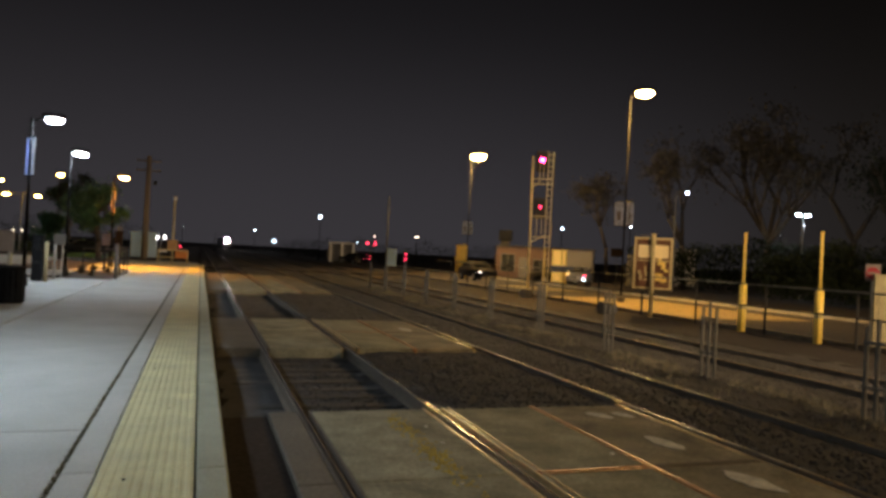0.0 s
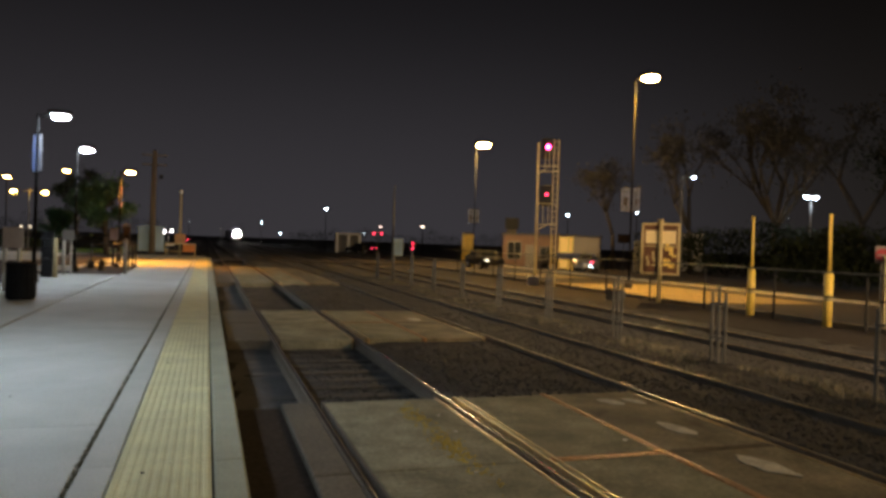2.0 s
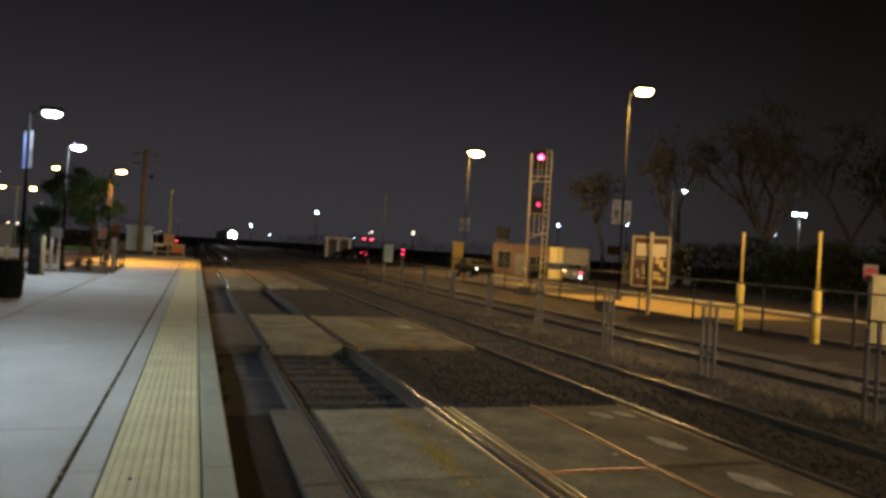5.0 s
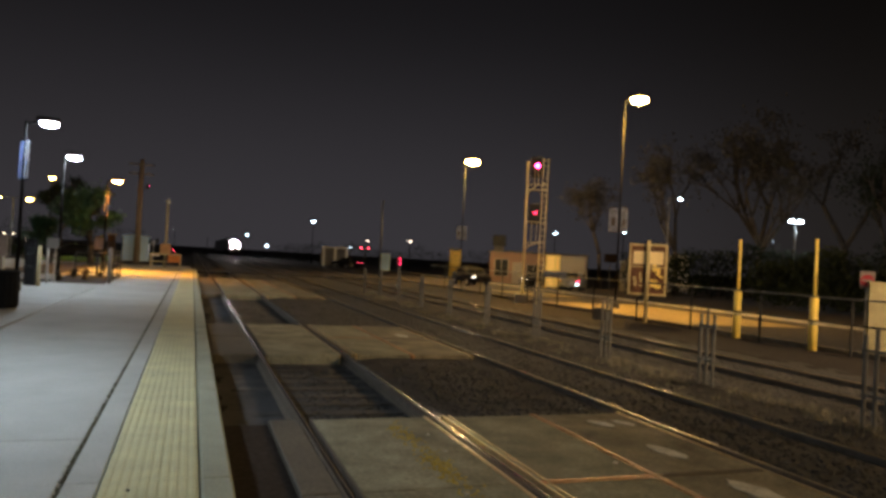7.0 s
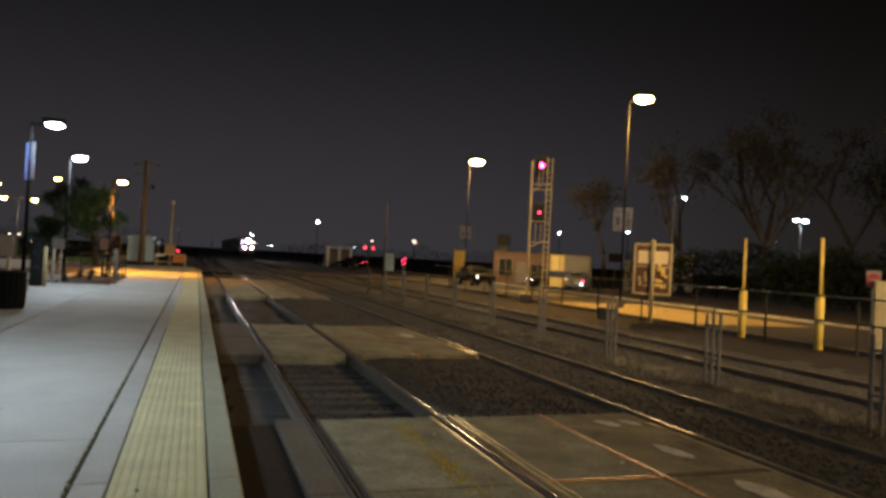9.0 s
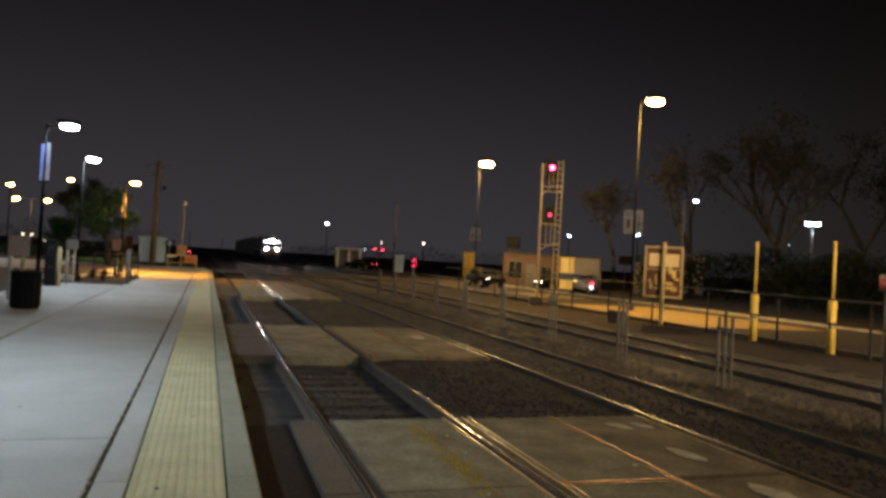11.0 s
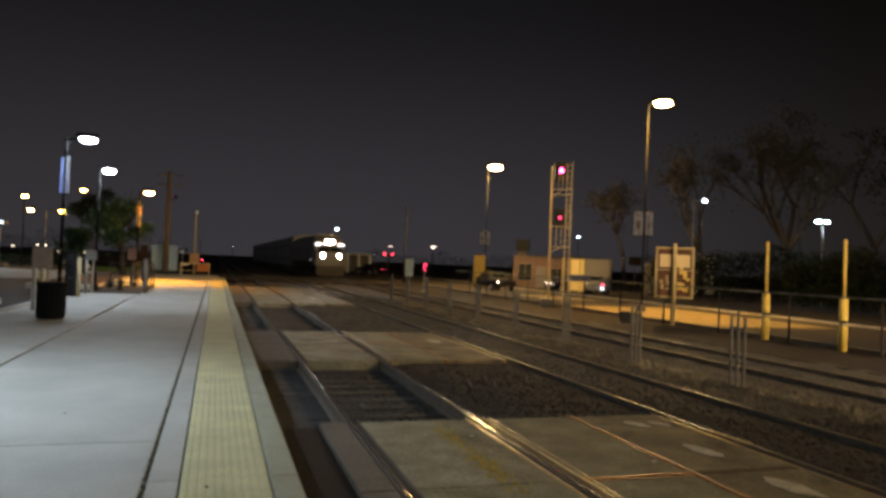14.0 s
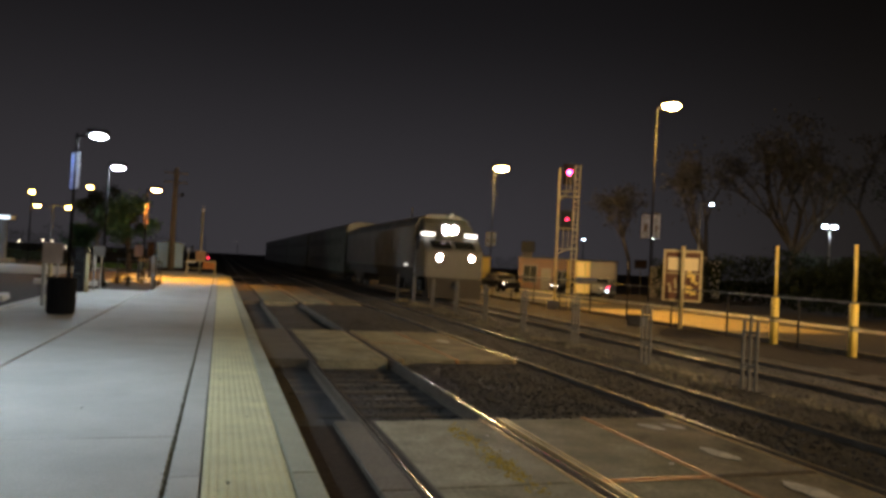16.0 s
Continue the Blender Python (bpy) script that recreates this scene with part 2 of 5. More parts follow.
M["grass"] = mat("lawn", (0.07, 0.18, 0.045), 0.8, grain=9, vary=0.4, stain=0.8, stain_amount=0.4, bump=0)
M["dry_grass"] = mat("dry_weeds", (0.21, 0.195, 0.15), 0.85, grain=9, vary=0.4, stain=1.2, stain_amount=0.4, bump=0)
M["stucco"] = mat("tan_stucco", (0.095, 0.06, 0.053), 0.9, grain=18, vary=0.12, stain=0.4, stain_amount=0.2, bump=0.3)
M["grey_wall"] = mat("grey_wall", (0.19, 0.18, 0.175), 0.85, grain=14, vary=0.1, stain=0.3, stain_amount=0.18, bump=0.2)
M["roof"] = mat("dark_roofing", (0.06, 0.055, 0.05), 0.85, grain=14, vary=0.25, stain=0.5, stain_amount=0.25, bump=0.3)
M["kerb"] = mat("kerb_concrete", (0.36, 0.35, 0.33), 0.8, grain=30, vary=0.15, stain=1, stain_amount=0.25, bump=0.2, per_object=0.08)
M["mulch"] = mat("damp_mulch", (0.020, 0.013, 0.010), 0.95, grain=14, vary=0.5, stain=1.5, stain_amount=0.35, bump=0.8)
M["tyre"] = mat("tyre_rubber", (0.02, 0.02, 0.02), 0.85, grain=40, vary=0.2, stain=2, stain_amount=0.2)
M["pane"] = glass("dark_glass", (0.02, 0.022, 0.025))
M["tinted_pane"] = glass("tinted_coach_glass", (0.018, 0.02, 0.02), 0.4)
M["tinted_pane"].node_tree.nodes["Principled BSDF"].inputs["Specular IOR Level"].default_value = 0.3
M["loco_paint"] = mat("grey_green_loco_paint", (0.075, 0.078, 0.072), 0.42, grain=20, vary=0.06, stain=0.6, stain_amount=0.18, bump=0.03)
M["loco_red"] = mat("dark_loco_stripe", (0.07, 0.065, 0.065), 0.4, grain=20, vary=0.06, stain=0.6, stain_amount=0.18, bump=0.03)
M["loco_dark"] = mat("dark_underframe", (0.03, 0.028, 0.026), 0.75, grain=20, vary=0.3, stain=1, stain_amount=0.3, bump=0.2)
M["coach"] = mat("green_grey_coach_paint", (0.07, 0.088, 0.074), 0.42, grain=20, vary=0.06, stain=0.6, stain_amount=0.18, bump=0.03)
M["loco_lamp"] = glow("headlamp_glow", (1.0, 0.88, 0.84), 7000)
M["ditch_lamp"] = glow("ditch_lamp_glow", (1.0, 0.88, 0.84), 4000)
M["number_glow"] = glow("number_board_glow", (1.0, 0.93, 0.86), 6)
M["sodium_lens"] = glow("sodium_lens", (1.0, 0.56, 0.085), 300)
M["orange_lens"] = glow("orange_lens", (1.0, 0.46, 0.10), 160)
M["cool_lens"] = glow("cool_lens", (0.76, 0.91, 1.0), 360)
M["cool_lens_dim"] = glow("dimmer_cool_lens", (0.76, 0.91, 1.0), 260)
M["cool_lens_bright"] = glow("bright_cool_lens", (0.76, 0.91, 1.0), 480)
M["far_cool"] = glow("far_cool_lens", (0.62, 0.88, 1.0), 60)
M["far_sodium"] = glow("far_sodium_lens", (1.0, 0.56, 0.08), 140)
M["signal_red"] = glow("signal_red_glow", (1.0, 0.02, 0.13), 60)
M["signal_dim"] = glow("signal_dim_red_glow", (1.0, 0.02, 0.10), 9)
M["tail_red"] = glow("tail_lamp_glow", (1.0, 0.03, 0.09), 10)
M["car_white"] = glow("car_lamp_glow", (1.0, 0.92, 0.88), 14)
M["canopy_glow"] = glow("canopy_fascia_glow", (0.72, 0.86, 1.0), 2.0)
# emission that stands in for glints on the post by the crossing
M["white_glint"] = glow("white_glint_glow", (1.0, 0.97, 0.95), 7)
M["blue_light"] = glow("reversing_lamp_glow", (0.62, 0.85, 1.0), 9)
M["far_warm"] = glow("far_warm_lens", (1.0, 0.80, 0.62), 9)
M["step_glow"] = glow("step_lamp_glow", (1.0, 0.93, 0.86), 2)
# glow of the panel added over the canopy's fill lamp
M["fill_panel_glow"] = glow("fill_panel_glow", (0.80, 0.92, 1.0), 20)
M["small_warm"] = glow("small_warm_lamp_glow", (1.0, 0.80, 0.52), 4)
# weak yellow emission for the shelter's panels
M["shelter_glow"] = glow("shelter_panel_glow", (1.0, 0.54, 0.11), 0.62, (0.25, 0.16, 0.03))


# ---------------------------------------------------------------- building helpers
def box(bm, x0, x1, y0, y1, z0, z1, bevel=0.0, m=None):
    """An axis-aligned block, with chamfered edges where bevel is given, moved by m."""
    r = bmesh.ops.create_cube(bm, size=1)
    vs = r["verts"]
    for v in vs:
        v.co = Vector(((x0 + x1) / 2 + v.co.x * (x1 - x0), (y0 + y1) / 2 + v.co.y * (y1 - y0), (z0 + z1) / 2 + v.co.z * (z1 - z0)))
    if bevel:
        es = list({e for v in vs for e in v.link_edges})
        r = bmesh.ops.bevel(bm, geom=es, offset=bevel, segments=1, affect="EDGES")
        vs = list({v for f in r["faces"] for v in f.verts} | {v for v in vs if v.is_valid})
    if m is not None:
        bmesh.ops.transform(bm, matrix=m, verts=vs)
    return bm


def tube(bm, a, b, ra, rb=None, n=10):
    """A round bar from a to b, tapering from ra to rb."""
    a, b = Vector(a), Vector(b)
    rb = ra if rb is None else rb
    m = Matrix.Translation((a + b) / 2) @ (b - a).to_track_quat("Z", "Y").to_matrix().to_4x4()
    bmesh.ops.create_cone(bm, cap_ends=True, segments=n, radius1=ra, radius2=rb, depth=(b - a).length, matrix=m)
    return bm


def sleeve(bm, x, z, y0, y1, ri, ro, n=20):
    """An open round barrel along y with a wall from ri to ro."""
    rings = []
    for y, r in ((y0, ri), (y1, ri), (y1, ro), (y0, ro)):
        rings.append([bm.verts.new((x + r * math.cos(k * 2 * math.pi / n), y, z + r * math.sin(k * 2 * math.pi / n))) for k in range(n)])
    for a, b in zip(rings, rings[1:] + rings[:1]):
        for k in range(n):
            bm.faces.new((a[k], a[(k + 1) % n], b[(k + 1) % n], b[k]))
    return bm


def ball(bm, centre, rx, ry, rz, n=10):
    bmesh.ops.create_uvsphere(bm, u_segments=n, v_segments=max(6, n // 2 + 1), radius=1, matrix=Matrix.Translation(centre) @ Matrix.Diagonal((rx, ry, rz, 1)))
    return bm


def prism(bm, outline, y0, y1, m=None):
    """A closed outline in x and z, drawn out along y."""
    va = [bm.verts.new((x, y0, z)) for x, z in outline]
    vb = [bm.verts.new((x, y1, z)) for x, z in outline]
    n = len(outline)
    for i in range(n):
        bm.faces.new((va[i], va[(i + 1) % n], vb[(i + 1) % n], vb[i]))
    bm.faces.new(va[::-1])
    bm.faces.new(vb)
    bmesh.ops.recalc_face_normals(bm, faces=bm.faces[:])
    if m is not None:
        bmesh.ops.transform(bm, matrix=m, verts=va + vb)
    return bm


def part(name, bm, material, parent=None, label="", smooth=False):
    me = bpy.data.meshes.new(name)
    bmesh.ops.recalc_face_normals(bm, faces=bm.faces[:])
    bm.to_mesh(me)
    bm.free()
    me.materials.append(M[material] if isinstance(material, str) else material)
    if smooth:
        me.polygons.foreach_set("use_smooth", [True] * len(me.polygons))
    ob = new(name, me)
    if parent is not None:
        ob.parent = parent
    return tagged(ob, label)


def thing(name, m, label, category, group="", kind=""):
    ob = new(name)
    ob.matrix_basis = m
    ob.empty_display_size = 0.2
    return tagged(ob, label, category, group, kind)


def shared(name, mesh, parent, m=None):
    ob = new(name, mesh)
    ob.parent = parent
    if m is not None:
        ob.matrix_basis = m
    return ob


def B():
    return bmesh.new()


def raw(name, verts, faces, material, parent=None):
    me = bpy.data.meshes.new(name)
    me.from_pydata(verts, [], faces)
    me.materials.append(M[material])
    me.update()
    ob = new(name, me)
    if parent is not None:
        ob.parent = parent
    return ob


# ---------------------------------------------------------------- ground, roads
# one sheet out to the horizon, in strips that drop below the tracks
def ground_sheet():
    xs = [-2500, -400, -60, -5.6, -5.5, 4.0, 11.9, 12.6, 15.3, 15.4, 60, 400, 2500]
    zs = [-0.02, -0.02, -0.02, -0.02, -0.30, -0.30, -0.30, -0.09, -0.05, -0.12, -0.12, -0.12, -0.12]
    ys = [-600, -60, -20, 0, 20, 40, 52, 56, 80, 150, 600, 2800]
    verts = [(x, y, z) for y in ys for x, z in zip(xs, zs)]
    n = len(xs)
    faces = [(j * n + i, j * n + i + 1, (j + 1) * n + i + 1, (j + 1) * n + i) for j in range(len(ys) - 1) for i in range(n - 1)]
    ob = raw("ground", verts, faces, "earth")
    return tagged(ob, "dry bare earth beside and between the tracks", "ground", kind="structure")


def slab_structure(name, x0, x1, y0, y1, z0, z1, material, label, category):
    return tagged(part(name, box(B(), x0, x1, y0, y1, z0, z1), material), label, category, kind="structure")


ground_sheet()
# two patches cut to the pools of lamplight on the road
slab_structure("apron_near", 15.75, 22.4, 21.2, 32.6, -0.4, -0.045, "apron", "pale concrete apron with a street lamp's pool of light painted in", "pavement")
slab_structure("apron_far", 18.6, 22.4, 38.4, 44, -0.4, -0.045, "apron", "pale patch that paints a lamp's pool of light on the station road", "pavement")
slab_structure("road_east", 15.75, 24.6, -60, 240, -0.4, -0.06, "asphalt", "asphalt station road lit by sodium lamps", "road")
slab_structure("road_crossing", -80, -0.4, 55.5, 64.5, -0.4, 0.0, "lit_asphalt", "grey asphalt street to the level crossing, its lamplight painted in", "road")
slab_structure("road_crossing_east", 11.9, 15.7, 55.5, 64.5, -0.4, 0.0, "asphalt", "asphalt street beyond the level crossing", "road")
slab_structure("forecourt", -60, -8.8, 46.05, 55.45, -0.4, 0.0, "lit_asphalt", "grey forecourt beside the car park, its lamplight painted in", "pavement")
slab_structure("forecourt_north", -60, -12.6, 64.55, 112, -0.4, 0.0, "earth", "dry bare lot under and beyond the canopy", "bare lot")
slab_structure("car_park", -60, -6.3, 6, 46.0, -0.4, -0.005, "asphalt", "dark asphalt car park beside the platform", "car park")
slab_structure("lawn", -12.55, -7.2, 66.5, 96, -0.4, 0.04, "grass", "strip of mown green lawn beyond the street", "lawn")


def kerb_run(name, x, y0, y1, z, label, mt="kerb"):
    root = tagged(thing(name, pose(0, 0, 0), label, "kerb"), kind="structure")
    mesh = None
    y = y0
    while y < y1:
        if mesh is None:
            ob = part("kerbstone", box(B(), -0.08, 0.08, 0.005, 1.795, -0.3, 0, 0.015), mt, root)
            mesh = ob.data
        else:
            ob = shared("kerbstone", mesh, root)
        ob.location = (x, y, z)
        y += 1.8
    return root


kerb_run("kerb_east", 15.67, -3, 90, 0.06, "dark concrete kerb along the station road", "slab_dark")
kerb_run("kerb_far", 24.7, 8, 90, 0.06, "grey concrete kerb on the far side of the road")
kerb_run("kerb_platform", -5.62, 2, 27, 0.26, "low concrete kerb at the back of the platform")


# ---------------------------------------------------------------- platform
EDGE_X, TOP, P0, P1 = 0.0, 0.203, -14.0, 51.5


BED0, BED1 = 28.7, 36.6


def platform():
    root = tagged(thing("platform", pose(0, 0, 0), "long pale concrete station platform with a yellow tactile strip", "platform"), kind="structure")
    part("base", box(B(), -5.52, -0.06, P0, P1, -0.38, TOP - 0.06), "filler", root, "dark recessed joint filler under the platform slabs")
    # edge coping, in lengths of 3.6 m
    mesh = {}

    def piece(name, x0, x1, y, length, material, bevel=0.008, top=TOP, thick=0.1):
        key = (name, x0, length)
        if key not in mesh:
            ob = part(name, box(B(), x0, x1, 0.006, length - 0.006, -thick, 0, bevel), material, root)
            mesh[key] = ob.data
        else:
            ob = shared(name, mesh[key], root)
        ob.location = (0, y, top)
        return ob

    y = P0
    while y < P1 - 0.1:
        piece("coping", -0.205, EDGE_X, y, 3.175, "edge_concrete", 0.014, thick=0.4)
        y += 3.175
    # strip between tactile and the long joint
    y = P0
    while y < P1 - 0.1:
        piece("border_slab", -1.055, -0.842, y, 6.35, "concrete")
        y += 6.35
    # main slabs
    y = 6.2 - 6.35 * 4
    while y < P1 - 0.3:
        top = min(6.35, P1 - y)
        piece("slab", -3.352, -1.085, y, top, "concrete")
        if y + top < BED0 + 3.5 or y > BED1:
            piece("outer_slab", -5.52, -3.408, y, min(top, BED0 - y) if y < BED0 else top, "concrete")
        y += 6.35
    # tactile tiles with lengthwise ribs
    y, tile = P0, None
    while y < P1 - 0.1:
        if tile is None:
            bm = box(B(), -0.828, -0.224, 0.0015, 1.2685, -0.055, 0.0)
            for i in range(10):
                cx = -0.828 + 0.0604 * (i + 0.5)
                prism(bm, [(cx - 0.022, -0.001), (cx + 0.022, -0.001), (cx + 0.014, 0.0095), (cx - 0.014, 0.0095)], 0.004, 1.266)
            ob = part("tactile_tile", bm, "tactile", root, "pale yellow ribbed tactile tile")
            tile = ob.data
        else:
            ob = tagged(shared("tactile_tile", tile, root), "pale yellow ribbed tactile tile")
        ob.location = (0, y, TOP)
        y += 1.27
    piece("outer_slab", -5.52, -3.408, BED1, 37.95 - BED1, "concrete")
    # ramp down to the street
    r = prism(B(), [(-5.4, -0.3), (-0.02, -0.3), (-0.02, TOP - 0.01), (-5.4, TOP - 0.01)], P1, 55.4)
    for v in r.verts:
        if v.co.y > 53 and v.co.z > 0:
            v.co.z = 0.01
    part("ramp", r, "concrete", root, "concrete ramp down to the street")


platform()

# ---------------------------------------------------------------- tracks
TRACKS = {"track_near": 1.612, "track_middle": 5.745, "track_far": 10.30}
HALF = 0.755
SLAB_ROWS = [(-9.39, 7.62), (12.5, 17.65), (28.5, 43.5)]


def bed_level(x, y):
    """Height of the ballast: low inside the near track, nearly level with the rails farther out."""
    knots = [(-0.1, -0.20), (0.6, -0.17), (0.84, -0.175), (0.93, -0.19), (2.30, -0.19), (2.36, -0.17), (2.5, -0.12), (2.9, -0.075), (4.7, -0.075), (5.1, -0.07), (6.4, -0.075), (6.9, -0.10),
             (7.35, -0.13), (7.83, -0.05), (8.3, -0.12), (9.3, -0.11), (11.3, -0.10), (11.9, -0.20), (12.9, -0.06)]
    for (xa, za), (xb, zb) in zip(knots, knots[1:]):
        if x <= xb:
            return za + (zb - za) * (x - xa) / (xb - xa)
    return knots[-1][1]


def bed():
    """The ballast between the platform and the dirt beyond the far track."""
    rng = np.random.default_rng(3)
    xs = np.concatenate([np.arange(-0.05, 12.9, 0.18)])
    ys = np.concatenate([np.arange(-12, 34, 0.22), np.arange(34, 70, 1.0), np.arange(70, 420, 12.0)])
    vs = []
    for y in ys:
        for x in xs:
            z = bed_level(x, y)
            z += 0.028 * noise.noise((x * 2.1, y * 2.1, 0.0)) + 0.014 * noise.noise((x * 7, y * 7, 3.0))
            vs.append((x, y, z))
    n = len(xs)
    faces = [(j * n + i, j * n + i + 1, (j + 1) * n + i + 1, (j + 1) * n + i) for j in range(len(ys) - 1) for i in range(n - 1)]
    ob = raw("track_bed", vs, faces, "ballast_bed")
    tagged(ob, "dark dirty ballast bed under the railway tracks", "ballast", kind="structure")


bed()


def stones():
    """Loose broken stone over the bed, thickest in the open stretches near the platform."""
    rng = np.random.default_rng(11)
    base = np.array([(1, 0, 0), (-1, 0, 0), (0, 1, 0), (0, -1, 0), (0, 0, 1), (0, 0, -1)], float)
    tri = np.array([(0, 2, 4), (2, 1, 4), (1, 3, 4), (3, 0, 4), (2, 0, 5), (1, 2, 5), (3, 1, 5), (0, 3, 5)])
    verts, faces, count = [], [], 0
    n = 60000
    px = rng.uniform(0.05, 12.2, n)
    py = 3.0 + 33.0 * rng.random(n) ** 1.35
    for x, y in zip(px, py):
        if x < 0.95 and y < 28.5:
            continue
        if any(a - 0.05 < y < b + 0.05 for a, b in SLAB_ROWS) and 0.05 < x < 4.93:
            continue
        gap = min(abs(x - c) for c in TRACKS.values())
        if abs(gap - HALF) < 0.09:
            continue
        z = bed_level(x, y) + 0.004
        s = rng.uniform(0.012, 0.032)
        pts = base * rng.uniform(0.6, 1.2, (6, 1)) * s * np.array([1, 1, 0.75])
        a = rng.uniform(0, 6.28)
        c, d = math.cos(a), math.sin(a)
        pts = pts @ np.array([[c, -d, 0], [d, c, 0], [0, 0, 1]]) + rng.normal(0, s * 0.15, (6, 3))
        pts += (x, y, z + 0.35 * s + 0.02 * noise.noise((x * 2.1, y * 2.1, 0.0)))
        verts.extend(map(tuple, pts))
        faces.extend(map(tuple, tri + count))
        count += 6
    ob = raw("ballast_stones", verts, faces, "stone")
    tagged(ob, "loose broken grey-brown ballast stones", "ballast", kind="stuff")


stones()


def rail_profile(bm, y0, y1, head_only=False):
    if head_only:
        o = [(-0.016, -0.009), (0.016, -0.009), (0.016, -0.0015), (0.007, 0.0), (-0.007, 0.0), (-0.016, -0.0015)]
    else:
        o = [(-0.07, -0.172), (0.07, -0.172), (0.07, -0.160), (0.032, -0.142), (0.028, -0.050), (0.036, -0.040), (0.036, -0.0125), (0.029, -0.006), (0.0155, -0.0028),
             (-0.0155, -0.0028), (-0.029, -0.006), (-0.036, -0.0125), (-0.036, -0.040), (-0.028, -0.050), (-0.032, -0.142), (-0.07, -0.160)]
    return prism(bm, o, y0, y1)


def track(name, cx, label, head):
    root = tagged(thing(name, pose(cx, 0, 0), label, "railway track"), kind="structure")
    for s in (-HALF, HALF):
        ob = part("rail", rail_profile(B(), -14, 640), "rail_side", root, "rust-brown steel rail")
        ob.location.x = s
        hd = part("rail_head", rail_profile(B(), -14, 640, True), head, root, "polished running surface of the rail")
        hd.location.x = s
    tie = None
    y = -3.0
    i = 0
    while y < 62:
        i += 1
        covered = cx > 5 or any(a < y < b for a, b in SLAB_ROWS)
        if not covered:
            if tie is None:
                tb = part("tie", box(B(), -1.28, 1.28, -0.115, 0.115, -0.33, -0.115, 0.012), "tie", root)
                tie = tb.data
            else:
                tb = shared("tie", tie, root)
            tb.location = (random.uniform(-0.03, 0.03), y + random.uniform(-0.02, 0.02), random.uniform(-0.075, -0.055))
            tb.rotation_euler.z = random.uniform(-0.012, 0.012)
        y += 0.53
    return root


track("track_near", TRACKS["track_near"], "railway track beside the platform with rusty rails", "rail_head")
track("track_middle", TRACKS["track_middle"], "middle railway track with dull rails in dark ballast", "dull_head")
track("track_far", TRACKS["track_far"], "far railway track beyond the low fence", "dull_head")


# concrete crossing panels between and beside the rails
def crossing(name, y0, y1, rows, label, left=0.51):
    root = tagged(thing(name, pose(0, 0, 0), label, "crossing"), kind="structure")
    length = (y1 - y0) / rows
    cols = [(left, 0.812, "slab_dark"), (0.968, 2.245, "slab"), (2.492, 3.585, "slab"), (3.655, 4.80, "slab_outer")]
    made = {}
    for r in range(rows):
        for x0, x1, mt in cols:
            if x0 not in made:
                ob = part("panel", box(B(), x0, x1, 0.04 if x0 > 2.4 else 0.012, length - (0.04 if x0 > 2.4 else 0.012), -0.2, 0, 0.012), mt, root)
                made[x0] = ob.data
            else:
                ob = shared("panel", made[x0], root)
            ob.location = (0, y0 + r * length, -0.006 + random.uniform(-0.004, 0.003))
    # steel edge angles along the flangeways and joints
    for x, mt, h in ((0.955, "rail_side", 0.011), (2.255, "worn_edge", 0.015), (2.479, "worn_edge", 0.012), (2.552, "worn_edge", 0.012), (3.600, "slab_edge", 0.014), (3.640, "slab_edge", 0.014), (4.815, "worn_edge", 0.012)):
        part("edge_angle", box(B(), x - h, x + h, y0, y1, -0.19, 0.001, 0.003), mt, root, "worn steel edge angle")
    for r in range(rows + 1):
        for x0, x1 in ((2.492, 3.585), (3.655, 4.80)):
            if 0 < r < rows:
                for dy in (-0.027, 0.027):
                    part("cross_joint", box(B(), x0, x1, y0 + r * length + dy - 0.013, y0 + r * length + dy + 0.013, -0.05, -0.001), "slab_edge" if x0 < 3 else "rail_side", root, "rusty joint between panels")
    part("support", box(B(), left + 0.03, 4.79, y0 + 0.06, y1 - 0.06, -0.28, -0.16), "filler", root)
    return root


crossing("crossing_near", -9.39, 7.62, 7, "stained concrete crossing panels over the near track")
crossing("crossing_middle", 12.5, 17.65, 2, "stained concrete crossing panels over the near track", 0.08)
crossing("crossing_far", 28.5, 43.5, 5, "concrete crossing panels lit orange by a platform lamp", 0.08)
slab_structure("gutter_fill", 0.03, 0.50, -9.4, 7.58, -0.3, -0.05, "gutter_dark", "dark asphalt infill between platform edge and panels", "pavement")
slab_structure("gutter_open", 0.03, 0.80, 7.6, 12.48, -0.3, -0.19, "pit", "near-black infill strip between platform edge and rail", "pavement")
slab_structure("gutter_far", 0.03, 0.80, 17.68, 28.46, -0.3, -0.19, "pit", "near-black infill strip between platform edge and rail", "pavement")
slab_structure("street_over_tracks", -0.35, 11.85, 55.5, 64.5, -0.3, -0.035, "asphalt", "asphalt of the level crossing between the rails", "road")


# worn pale patches on the outer panels, and scraps on the ground
def patch(x, y, rx, ry, turn):
    rng = random.Random(int(x * 100 + y * 10))
    bm = B()
    n = 18
    ring = [bm.verts.new((rx * (1 + rng.uniform(-0.22, 0.22)) * math.cos(k * 2 * math.pi / n), ry * (1 + rng.uniform(-0.22, 0.22)) * math.sin(k * 2 * math.pi / n), 0)) for k in range(n)]
    f = bm.faces.new(ring)
    r = bmesh.ops.extrude_face_region(bm, geom=[f])
    bmesh.ops.translate(bm, vec=(0, 0, 0.004), verts=[v for v in r["geom"] if isinstance(v, bmesh.types.BMVert)])
    ob = part("repair_patch", bm, "patch")
    ob.matrix_basis = pose(x, y, -0.001, 0, 0, turn)
    tagged(ob, "pale mortar repair patch on the crossing panel", "repair patch", "repair patches")


